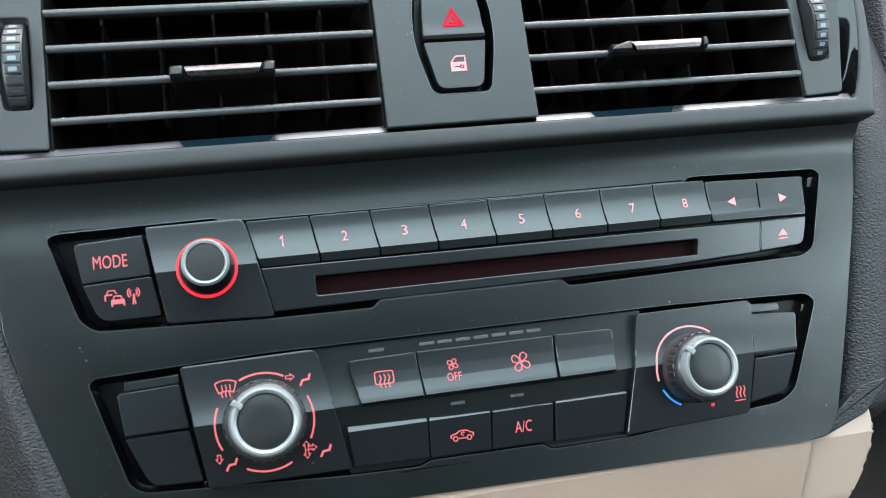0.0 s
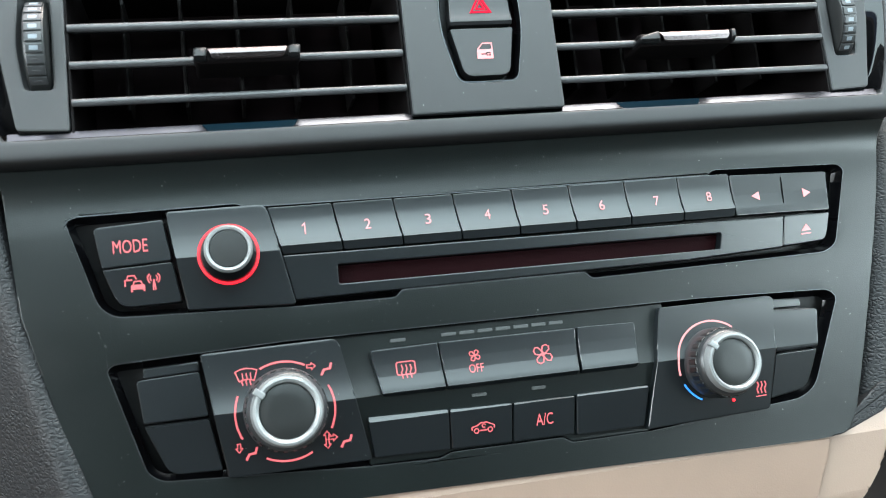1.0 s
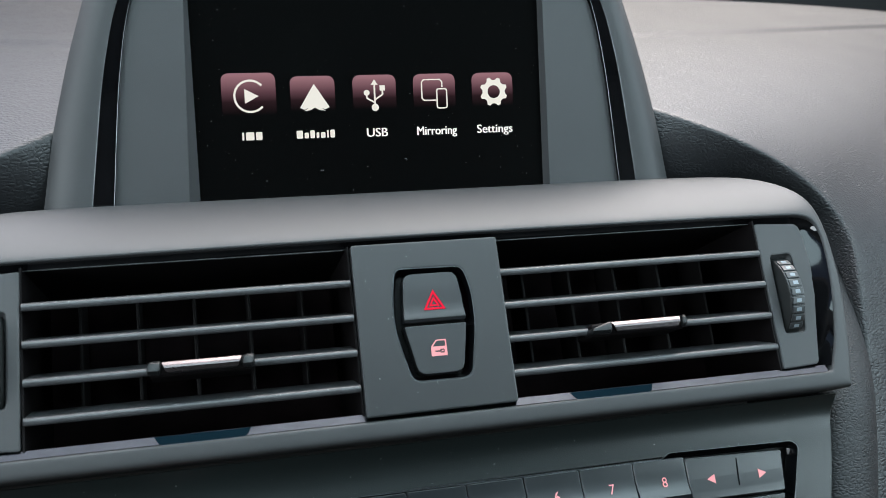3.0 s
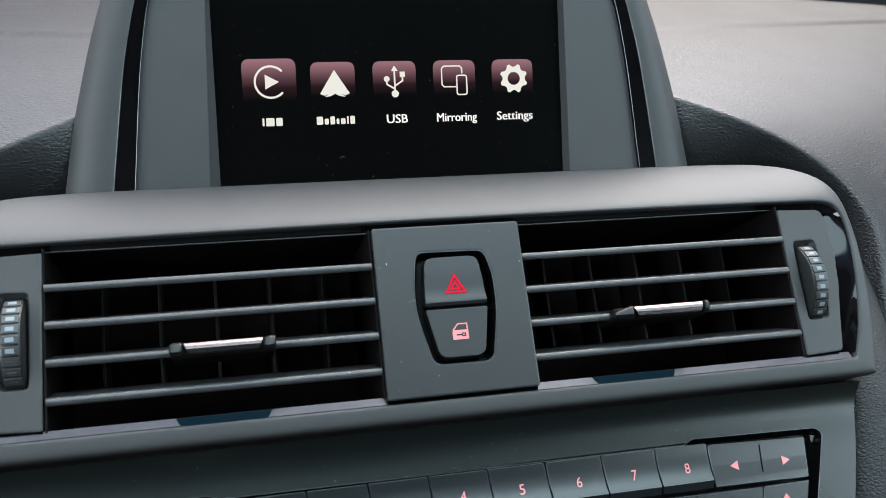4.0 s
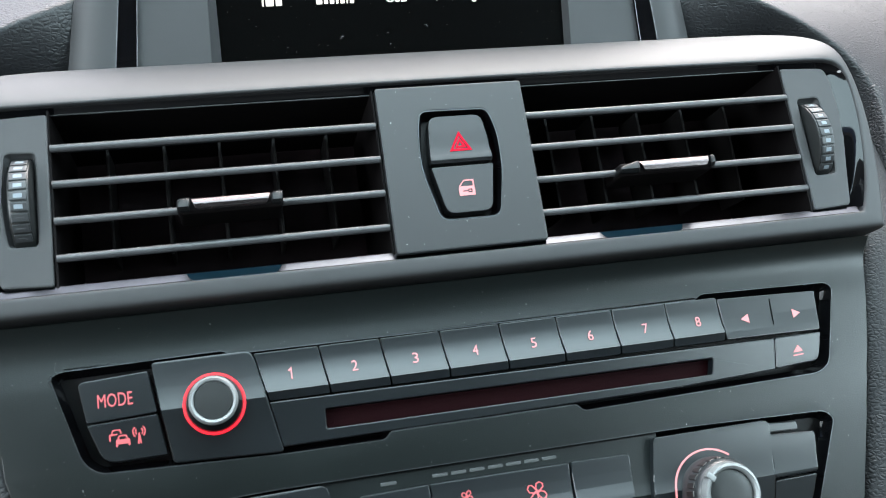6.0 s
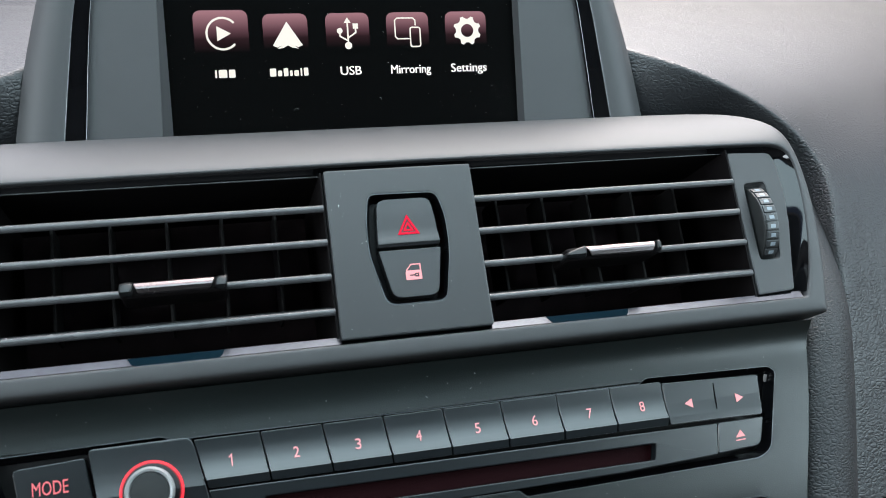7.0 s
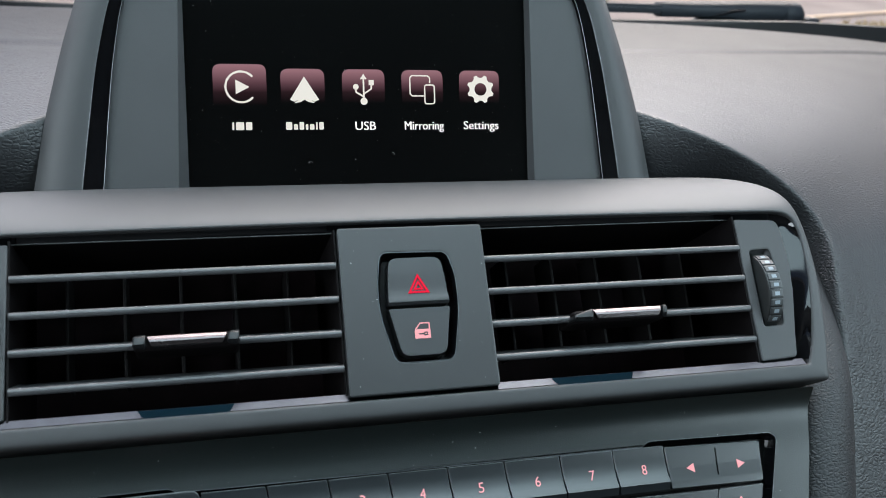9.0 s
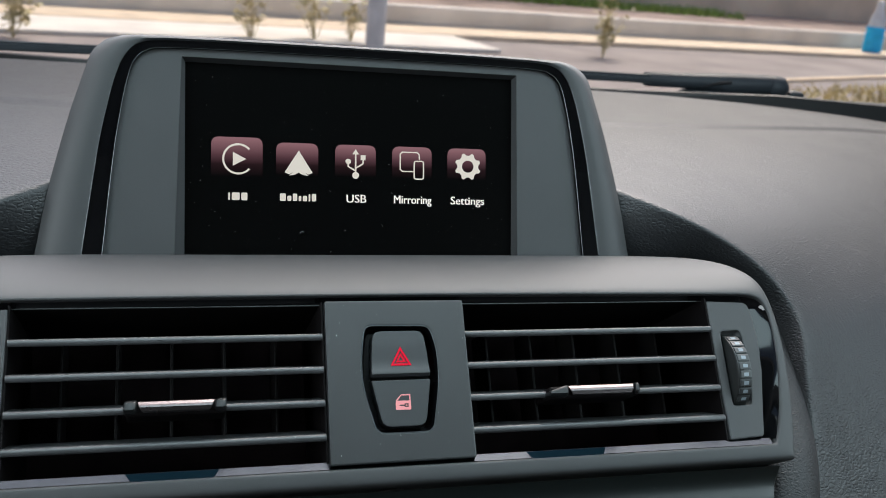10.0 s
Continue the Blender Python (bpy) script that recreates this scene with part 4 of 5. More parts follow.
for i, (p, w) in enumerate(lip):
    way = (lip[min(i + 1, len(lip) - 1)][0] - lip[max(i - 1, 0)][0]).normalized()
    inn = Vector((way.y, -way.x))
    row = []
    for d, side, top in ((-.4, -1.0, -3.0), (.8, -1.4, -3.3), (2.4, -1.9, -3.9), (5.0, -2.65, -4.8), (9.0, -3.65, -5.8)):
        q = p + inn * d * (1 - .8 * w)
        dip = max(0, 47 - p.y) / 32, max(0, p.y - 34)
        n = side + (top - side) * w * w * (3 - 2 * w)
        row.append(bm.verts.new((q.x, q.y, n - (1 - w) * (3.0 * dip[0] ** 2 + .07 * dip[1]) * min(1, max(0, d / 2)))))
    rows.append(row)
for a, b in zip(rows, rows[1:]):
    for i in range(4):
        bm.faces.new((a[i], a[i + 1], b[i + 1], b[i]))
gloss = part("gloss_frame", bm, M_GLOSS, surround, "piano black frame round the opening", sharp=50)
sub = gloss.modifiers.new("round", "SUBSURF")
sub.levels = sub.render_levels = 1

# ---- display ----
display = thing("dashboard_display", None, None, "dark dashboard screen in a grey arched housing, showing app icons", "car display", at=DISPLAY)


def arch(half):
    """The whole outline from its half, with its corners cut round."""
    pts = [(-x, y) for x, y in half] + [(x, y) for x, y in half[::-1]]
    for _ in range(2):
        cut = [pts[0]]
        for a, b in zip(pts, pts[1:]):
            cut += [(a[0] * .8 + b[0] * .2, a[1] * .8 + b[1] * .2), (a[0] * .2 + b[0] * .8, a[1] * .2 + b[1] * .8)]
        pts = cut + [pts[-1]]
    return pts


OUT = [(136.6, -14), (134.0, -2), (129.3, 25), (121.2, 56.6), (115.0, 76), (112.4, 83.8), (106.6, 89.4), (97, 91.9), (50, 92.5)]
BKO = [(117.0, -14), (115.4, -1), (112.0, 24), (108.6, 48), (103.8, 70), (100.2, 80.6), (95.8, 86.6), (88.6, 89.5), (50, 90.1)]
BKI = [(109.2, -14), (107.2, -1), (104.8, 24), (102.4, 46), (99.2, 66), (96.2, 78.4), (92.8, 83.3), (86.8, 86.2), (50, 86.8)]


def loft(*loops):
    """Joins open loops of the same length by faces."""
    bm = bmesh.new()
    rows = [[bm.verts.new(p) for p in l] for l in loops]
    for a, b in zip(rows, rows[1:]):
        for i in range(len(a) - 1):
            bm.faces.new((a[i], a[i + 1], b[i + 1], b[i]))
    return bm


def at_depth(pts, z, grow=0.0, drop=0.0):
    """The outline at the depth z, drawn in or out by grow at its widest."""
    return [(x * (1 + grow / 130), y * (1 + grow * .5 / 90) - drop * max(0, y) / 90, z) for x, y in pts]


o, k, i_ = arch(OUT), [(x + max(0, x) * .011, y) for x, y in arch(BKO)], [(x + max(0, x) * .011, y) for x, y in arch(BKI)]
mid = [((a[0] * .55 + b[0] * .45), (a[1] * .55 + b[1] * .45)) for a, b in zip(o, k)]
near = [((a[0] * .25 + b[0] * .75), (a[1] * .25 + b[1] * .75)) for a, b in zip(o, k)]
bm = loft(at_depth(k, 3.0), at_depth(k, 6.0), at_depth(near, 6.8), at_depth(mid, 6.2), at_depth(o, 2.5), at_depth(o, -4, 0.8), at_depth(o, -20, 0.0, 1), at_depth(o, -48, -8, 8), at_depth(o, -56, -18, 20))
rows_end = [v for v in bm.verts if v.co.z < -55.9]
bm.faces.new(rows_end)
part("housing", bm, M_FASCIA, display, "grey satin housing", sharp=60)
# shiny strips stand in for the bevel highlights beside the trim
for at, name in ((k, "outer_highlight"), (i_, "inner_highlight")):
    part(name, loft(at_depth(at, 6.0), at_depth(at, 6.15, .2), at_depth(at, 6.05, .45), at_depth(at, 5.0, .5)), M_HIGHLIGHT, display, "thin shiny line standing in for the trim's edge highlight", sharp=60)
part("trim_strip", loft(at_depth(k, 2.0), at_depth(k, 5.4), at_depth(i_, 5.0), at_depth(i_, 1.0)), M_GLOSS, display, "piano black arched trim strip", sharp=60)
SCR = rect(-74.4, -13, 74.2, 81.8)
hole = [(-78.8, -13), (76.0, -13), (75.2, 83.2), (-75.9, 83.2)]
part("inner_bezel", slab([(x, y) for x, y in i_], flat, 4.2, 3, 0.3, (), (hole,)), M_FASCIA, display, "grey bezel round the screen")
bm = bmesh.new()
a = [bm.verts.new((x, y, 4.3)) for x, y in hole]
b = [bm.verts.new((x, y, -0.3)) for x, y in SCR]
for n in range(4):
    bm.faces.new((a[n - 1], a[n], b[n], b[n - 1]))
part("bezel_slope", bm, M_FASCIA, display, "grey slope down to the screen")
screen = part("screen", slab(rect(-74.8, -13.5, 74.6, 82.2), flat, 0, 4, 0), M_SCREEN, display, "black glass screen")
TX = [-52.5, -26.3, -0.1, 26.1, 52.3]
for n, x in enumerate(TX):
    h = 11.0 if n == 0 else 9.3
    part("app_tile", slab(rounded(rect(x - h, 41 - h * .95, x + h, 39.2 + h), [.5, .5, 3.4, 3.4], 5), flat, 0.12, 0.2, 0), M_TILE, screen, "dusky rose app tile fading to black")
ZS = 0.1
bm = bmesh.new()
x, y = TX[0] + .5, 40.7
stroke(bm, arc(x, y, 6.4, 42, 318, 30), 1.15, ZS)
blot(bm, [(x - 2.3, y + 3.0), (x + 3.4, y), (x - 2.3, y - 3.0)], ZS)
part("play_symbol", bm, M_ICON, screen, "pale play symbol in an open ring")
bm = bmesh.new()
x, y = TX[1] + .6, 39.6
blot(bm, [(x, y + 5.6), (x + 6.2, y - 4.2), (x + 4.3, y - 5.0), (x + 2.6, y - 4.2), (x + 4.4, y - 5.6), (x + 1.8, y - 5.2), (x, y - 4.2), (x - 1.8, y - 5.2), (x - 4.4, y - 5.6), (x - 2.6, y - 4.2), (x - 4.3, y - 5.0), (x - 6.2, y - 4.2)], ZS)
part("arrow_symbol", bm, M_ICON, screen, "pale arrowhead symbol")
bm = bmesh.new()
x, y = TX[2], 40.4
stroke(bm, [(x, y + 4.6), (x, y - 5.6)], 0.9, ZS)
blot(bm, [(x, y + 6.2), (x + 1.5, y + 3.9), (x - 1.5, y + 3.9)], ZS)
blot(bm, arc(x, y - 5.6, 1.55, 0, 360, 14)[:-1], ZS)
stroke(bm, [(x, y - 3.6), (x - 3.4, y - 1.6), (x - 3.4, y + 0.2)], 0.9, ZS)
blot(bm, arc(x - 3.4, y + 0.6, 1.25, 0, 360, 12)[:-1], ZS)
stroke(bm, [(x, y - 2.4), (x + 3.4, y - 0.2), (x + 3.4, y + 1.8)], 0.9, ZS)
blot(bm, rect(x + 2.3, y + 1.4, x + 4.5, y + 3.6), ZS)
part("trident_symbol", bm, M_ICON, screen, "pale trident symbol")
bm = bmesh.new()
x, y = TX[3], 40.2
stroke(bm, [(x + 0.6, y - 3.0), (x - 4.6, y - 3.0), (x - 5.6, y - 2.0), (x - 5.6, y + 4.8), (x - 4.6, y + 5.8), (x + 2.4, y + 5.8), (x + 3.4, y + 4.8), (x + 3.4, y + 2.6)], 0.7, ZS)
stroke(bm, rounded(rect(x + 1.0, y - 6.4, x + 5.4, y + 1.8), 1.0, 3), 0.75, ZS, closed=True)
part("mirroring_symbol", bm, M_ICON, screen, "pale outline of two screens")
bm = bmesh.new()
x, y = TX[4] + .5, 40.2
outer_r, inner_r = [], []
for n in range(64):
    a = 2 * math.pi * n / 64
    r = 6.3 if (n % 8) in (0, 1, 7) else (5.1 if (n % 8) in (3, 4, 5) else 5.5)
    outer_r.append((x + r * math.cos(a + .39), y + r * math.sin(a + .39)))
    inner_r.append((x + 2.8 * math.cos(a + .39), y + 2.8 * math.sin(a + .39)))
vo = [bm.verts.new((*p, ZS + .25)) for p in outer_r]
vi = [bm.verts.new((*p, ZS + .25)) for p in inner_r]
for n in range(64):
    bm.faces.new((vo[n - 1], vo[n], vi[n], vi[n - 1]))
part("gear_symbol", bm, M_ICON, screen, "pale gear symbol")
def heavier(me, by):
    """The same words with their strokes widened sideways by that many millimetres."""
    bm = bmesh.new()
    bm.from_mesh(me)
    twin = bmesh.ops.duplicate(bm, geom=bm.faces[:])["geom"]
    for e in twin:
        if isinstance(e, bmesh.types.BMVert):
            e.co += Vector((by, 0, 0.03)) * MM
    bm.to_mesh(me)
    bm.free()
    return me


for n, word, wide in ((2, "USB", 9.0), (3, "Mirroring", 17.6), (4, "Settings", 16.2)):
    legend("app_name", heavier(lettering(word, TX[n] + .3, 24.4, 3.8, ZS, wide), 0.2), M_WORDS, screen, "pale words under an app icon")
for n, bars in ((0, ((.8, 1), (3.4, 1), (2.6, 1))), (1, ((2.6, 1), (1.7, .72), (1.9, 1), (1.1, .72), (1.9, .72), (.7, 1), (1.9, 1)))):
    x = TX[n] + .4 - (sum(w + .7 for w, _ in bars) - .7) / 2
    for w, tall in bars:
        part("name_bar", slab(rounded(rect(x, 22.7, x + w, 22.7 + 3.3 * tall), .45, 2), flat, ZS + .2, 0.3, 0), M_ICON, screen, "short pale bar under an app icon")
        x += w + .7

# ---- leather dash ----
# the crest that arches over the vents: half of it, from the middle to the foot at the side
CREST = [(0, 0.17, 0.931), (0.06, 0.16, 0.931), (0.105, 0.135, 0.93), (0.1437, 0.1, 0.9227), (0.1745, 0.095, 0.91), (0.195, 0.085, 0.898), (0.206, 0.073, 0.8845), (0.2075, 0.06, 0.8746), (0.2035, 0.0486, 0.8614), (0.2015, 0.036, 0.845), (0.198, 0.0214, 0.8252), (0.194, 0.007, 0.806), (0.189, -0.007, 0.787), (0.18, -0.0254, 0.7628)]
FOOT = [(0, 0.125, 0.885), (0.06, 0.122, 0.885), (0.105, 0.115, 0.885), (0.134, 0.11, 0.872), (0.1615, 0.123, 0.865), (0.179, 0.113, 0.853), (0.189, 0.101, 0.8395), (0.1895, 0.088, 0.8296), (0.1835, 0.0766, 0.8164), (0.1815, 0.064, 0.8), (0.178, 0.0494, 0.7802), (0.175, 0.035, 0.761), (0.171, 0.021, 0.742), (0.163, 0.0026, 0.7178)]
FAR = [(0, .56, .912), (.10, .56, .912), (.22, .555, .914), (.36, .55, .914), (.50, .535, .911), (.64, .51, .902), (.72, .44, .888), (.75, .36, .868),
       (.75, .30, .85), (.75, .25, .83), (.75, .21, .808), (.75, .17, .786), (.75, .14, .765), (.75, .11, .742)]


def dash_rows():
    for c, f, g in zip(CREST, FOOT, FAR):
        c, f, g = Vector(c), Vector(f), Vector(g)
        out = (g - c)
        lip = f.lerp(c, 0.62) + Vector((0, -0.004, 0.004))
        over = c + out.normalized() * 0.0045 + Vector((0, 0, 0.0006))
        k = min(.9, (.235 + .385 * c.x - c.y) / (out.y - .385 * out.x)) if g.y > .5 else .9
        w = .0075 / out.length
        lift = Vector((0, 0, .0013))
        yield [f + Vector((0, .02, -.01)), f, lip, c.lerp(lip, .3), c, over, c + out * k * .25, c + out * k * .6, c + out * (k - 3 * w), c + out * (k - w) - lift, c + out * k, c + out * (k + w) + lift, c + out * (k + 3 * w) + lift * .3, g, g + Vector((0, .03, -.012))]


hr = list(dash_rows())
allr = [[Vector((-p.x, p.y, p.z)) for p in r] for r in hr[:0:-1]] + hr
bm = bmesh.new()
vr = [[bm.verts.new(p) for p in r] for r in allr]
for a, b in zip(vr, vr[1:]):
    for i in range(len(a) - 1):
        bm.faces.new((a[i], a[i + 1], b[i + 1], b[i]))
dashboard = thing("dashboard", None, None, "grained black leather dashboard arching over the vents", "dashboard", at=Matrix.Identity(4))
dash = part("leather_top", bm, M_LEATHER, dashboard, unit=1, sharp=180)
sub = dash.modifiers.new("round", "SUBSURF")
sub.levels = sub.render_levels = 3

edge = [Vector((-x, y, z)) for x, y, z in FAR[6:0:-1]] + [Vector(p) for p in FAR[:7]]
def rise(p):
    return -.0036 + .0172 * min(1, max(0, (p.x - .33) / .32)) + .004 * min(1, max(0, -p.x / .3))


bm = loft([p + Vector((0, -.003, -.006)) for p in edge], [p + Vector((0, -.0025, rise(p))) for p in edge], [p + Vector((0, 0, rise(p) + .001)) for p in edge], [p + Vector((0, .008, rise(p) - .003)) for p in edge], [p + Vector((0, .012, -.03)) for p in edge])
part("windscreen_trim", bm, M_DEEP, dashboard, "black trim strip along the windscreen foot", unit=1, sharp=60)

# lower edge of the leather beside the console
for s in (-1, 1):
    bm = bmesh.new()
    secs = []
    for y, w0 in ((64, 176), (44, 174.5), (24, 172), (6, 168), (-10, 163.4), (-40, 157), (-80, 147), (-112, 138.6), (-119, 136.4), (-125, 134.4)):
        low = y < -120
        if s > 0:
            sec = ((1.6, 0, -36), (2.0, 0, -23), (5, 0, -18), (14, 1, -16), (28, 5, -19), (46, 12, -46))
        else:
            sec = ((0, 0, -34), (.5, 0, -15), (2.5, 0, -11), (9, 2, -9.5), (13, 5, -14), (40, 18, -42))
        secs.append([bm.verts.new((s * (w0 + d), y + (lift * .45 if low else 0), n - (5 if low else 0) - max(0, y + 8) * .36)) for d, lift, n in sec])
    for a, b in zip(secs, secs[1:]):
        for i in range(5):
            bm.faces.new((a[i], a[i + 1], b[i + 1], b[i]))
    side = part("knee_pad", bm, M_PAD, dashboard, at=FACE, sharp=180)
    sub = side.modifiers.new("round", "SUBSURF")
    sub.levels = sub.render_levels = 2

for s in (1,):
    part("pad_tip", slab(rounded([(s * 122.5, -126.2), (s * 126.5, -128.0), (s * 148, -120.5), (s * 162, -108), (s * 148, -110), (s * 132, -121)], 1.5, 3), flat, -16.2, 12, 0.7, segments=3), M_PAD, dashboard, "pointed lower end of the pad", at=FACE)

# ---- beige lower cover ----
low = thing("lower_console_cover", None, None, "beige plastic cover below the console panel", "console cover")
prof = bent((-118, -16), (-128, -14.5), (-150, -18), (-200, -34))
part("front", slab(rounded([(-128, -118), (124, -118), (120.5, -136), (110, -160), (80, -200), (-90, -200), (-118, -150)], 2, 3), prof, 0, 30, 1.2, (-128, -150)), M_BEIGE, low)
part("side", slab(rounded([(117.6, -124), (132, -124), (150, -114), (151, -121), (149.5, -129), (146, -138), (140, -147), (131, -158), (100, -200), (82, -200), (108, -160), (117.2, -136)], [1, 1, 3, 5, 5, 5, 5, 5, 1, 1, 9, 9], 4), prof, -1.6, 30, 1.6, (-128, -138, -150, -165), segments=3), M_BEIGE_LIT, low, "beige side, coloured paler for the light on it")

# ---- cabin shell ----
# unseen plain shell, added to close the cabin for light and reflections
def plain(name, q, mat, label, category):
    return thing(name, box(*q), mat, label, category, kind="structure", at=Matrix.Identity(4), unit=1)


# the opening is unseen, assumed for the overhead lamp
thing("ceiling", slab(rect(-.88, -1.0, .88, .12), flat, 0, .03, 0, (), (rounded(rect(-.40, -.45, .40, -.03), .05),)), M_CABIN, "pale grey roof lining with an assumed sunroof opening", "ceiling", kind="structure", at=Matrix.Translation((0, 0, 1.40)), unit=1)
plain("floor", (-.86, -.95, .18, .86, .8, .2), M_DARKTRIM, "dark cabin carpet", "floor")
plain("wall_left", (-.90, -.95, .2, -.86, .8, .95), M_TANTRIM, "tan door trim", "door trim")
plain("wall_right", (.86, -.95, .2, .90, .8, .95), M_TANTRIM, "tan door trim", "door trim")
# added wall, unseen; stands in for dark seats in the reflections
plain("wall_rear", (-.86, -.95, .2, .86, -.91, 1.38), M_DARKTRIM, "plain dark wall added to close the cabin at the rear", "rear trim")
plain("bulkhead", (-.86, .78, .2, .86, .8, .86), M_DARKTRIM, "dark bulkhead", "bulkhead")
for s in (-1, 1):
    bm = bmesh.new()
    bmesh.ops.create_cube(bm, size=1)
    p0, p1 = Vector((s * .92, .74, .90)), Vector((s * .70, .10, 1.40))
    d = p1 - p0
    bmesh.ops.transform(bm, verts=bm.verts[:], matrix=Matrix.Translation((p0 + p1) / 2) @ d.to_track_quat("Z", "Y").to_matrix().to_4x4() @ Matrix.Diagonal((.07, .05, d.length, 1)))
    thing("pillar", bm, M_CABIN, "grey windscreen pillar trim", "pillar", kind="structure", at=Matrix.Identity(4), unit=1)
    plain("door_pillar", (s * .84 - .02, -.95, .94, s * .84 + .02, -.91, 1.37), M_CABIN, "grey door pillar trim", "pillar")

# ---- cowl and wipers ----
cowl = thing("windscreen_cowl", box(-.84, .60, .86, .84, .70, .892, .004), M_WIPER, "black plastic cowl below the windscreen", "cowl", at=Matrix.Identity(4), unit=1)


def wiper(a, b, head):
    """A parked wiper: long blade, arm and hinge cover."""
    a, b, head = Vector(a), Vector(b), Vector(head)
    w = thing("wiper", None, None, "black windscreen wiper parked at the windscreen foot", "wiper", "windscreen wipers", at=Matrix.Identity(4))

    def rod(p, q, wx, wz, bev):
        bm = bmesh.new()
        bmesh.ops.create_cube(bm, size=1)
        d = q - p
        m = Matrix.Translation((p + q) / 2) @ d.to_track_quat("X", "Z").to_matrix().to_4x4() @ Matrix.Diagonal((d.length, wx, wz, 1))
        bmesh.ops.transform(bm, verts=bm.verts[:], matrix=m)
        bmesh.ops.bevel(bm, geom=bm.edges[:], offset=bev, segments=2, affect="EDGES")
        return bm
    part("blade", rod(a, b, .010, .008, .002), M_WIPER, w, unit=1)
    part("arm", rod(a.lerp(b, .2) + Vector((0, .004, .016)), head, .012, .009, .003), M_WIPER, w, unit=1)

    def body(*sections):
        """A rounded body through cross sections: distance from the head, its lowest and highest level, half its depth."""
        loops = []
        for x, z0, z1, d in sections:
            c, h = (z0 + z1) / 2, (z1 - z0) / 2
            ring = [(math.cos(k * math.pi / 6), math.sin(k * math.pi / 6)) for k in range(13)]
            loops.append([head + Vector((x, d * math.copysign(abs(u) ** .6, u), c + h * math.copysign(abs(v) ** .6, v))) for u, v in ring])
        bm = loft(*loops)
        bmesh.ops.remove_doubles(bm, verts=bm.verts[:], dist=1e-6)
        for x in (sections[0][0], sections[-1][0]):
            bm.faces.new([v for v in bm.verts if abs(v.co.x - head.x - x) < 1e-6])
        return bm
    sleeve = part("arm_sleeve", body((-.130, -.0065, .0060, .008), (-.129, -.0075, .0070, .010), (-.075, -.0070, .0085, .012), (-.050, -.0075, .0095, .013), (-.034, -.0100, .0105, .014), (.012, -.0085, .0110, .015), (.014, -.0080, .0108, .0145)), M_WIPER, w, "matt black arm with a folded end", unit=1, sharp=50)
    part("arm_clip", body((-.072, -.0055, -.0035, .0135), (-.050, -.0010, .0040, .0150), (-.036, .0005, .0050, .0150), (-.035, .0010, .0040, .0146)), M_DEEP, sleeve, "dark spring clip in the arm", unit=1, sharp=50)
    part("arm_cap", body((.014, -.0100, .0108, .0150), (.016, -.0115, .0115, .0160), (.032, -.0110, .0110, .0155), (.038, -.0060, .0030, .0120), (.0385, -.0050, .0020, .0100)), M_WIPER, w, "cap over the end of the arm", unit=1, sharp=50)
    base = part("pivot_base", body((-.085, -.0190, -.0110, .010), (-.078, -.0205, -.0070, .014), (-.020, -.0215, -.0070, .016), (.045, -.0225, -.0080, .016), (.064, -.0220, -.0090, .014), (.066, -.0200, -.0110, .012)), M_WIPER, w, "pivot base under the arm", unit=1, sharp=50)
    part("pivot_pin", rod(head + Vector((-.010, 0, -.034)), head + Vector((.010, 0, -.034)), .02, .03, .003), M_WIPER, base, unit=1)
    part("pivot_nut", body((.044, -.0100, -.0050, .008), (.047, -.0100, -.0035, .010), (.058, -.0100, -.0040, .010), (.061, -.0100, -.0055, .008)), M_WIPER, base, unit=1, sharp=50)
    return w


wiper((-.10, .60, .906), (.80, .585, .886), (.525, .62, .9150))
wiper((-.80, .60, .907), (-.12, .60, .915), (-.34, .62, .914))

# ---- outside ----
ID = Matrix.Identity(4)
bm = bmesh.new()
bmesh.ops.create_grid(bm, x_segments=4, y_segments=4, size=600)
ground = thing("ground", bm, M_ASPHALT, "grey asphalt car park surface", "ground", kind="structure", at=ID, unit=1)
TURN_OUT = Matrix.Translation((5.2, 10.62, 0)) @ Matrix.Rotation(radians(10), 4, "Z")


def outside(name, q, mat, label, category, bev=.02, kind=""):
    return thing(name, box(*q, bev), mat, label, category, kind=kind, at=TURN_OUT, unit=1)


outside("kerb", (-30, -.15, 0, 30, .75, .05), M_KERB, "pale beige flat kerb strip at the road edge", "kerb", .02, "structure")
outside("pavement", (-30, -1.3, 0, -2.4, -.152, .042), M_CONCRETE, "pale paved apron in front of the kerb", "pavement", .02, "structure")
outside("low_wall", (-30, .75, 0, 30, 1.0, .27), M_CONCRETE, "low pale concrete wall", "wall", .03, "structure")
outside("tan_wall", (-30, 3.9, 0, 40, 4.2, 2.6), M_WALL, "tan rendered boundary wall", "wall", .02, "structure")
bm = bmesh.new()
rnd = random.Random(5)
for n in range(2600):
    x = rnd.uniform(-3.5, 4.0)
    y = rnd.uniform(2.9, 3.8) - .15 * max(0, x)
    hgt, wd, a = rnd.uniform(.06, .16), rnd.uniform(.01, .03), rnd.uniform(0, 6.28)
    p = Vector((x, y, .26))
    d = Vector((math.cos(a), math.sin(a), 0)) * wd
    bm.faces.new([bm.verts.new(p - d), bm.verts.new(p + d), bm.verts.new(p + Vector((rnd.uniform(-.06, .06), rnd.uniform(-.06, .06), hgt)))])
thing("grass", bm, M_GRASS, "strip of green grass behind the low wall", "grass", kind="stuff", at=TURN_OUT, unit=1)
outside("bank", (-30, 1.0, 0, 40, 3.9, .26), M_SOIL, "earth bank behind the low wall", "ground", .02, "structure")


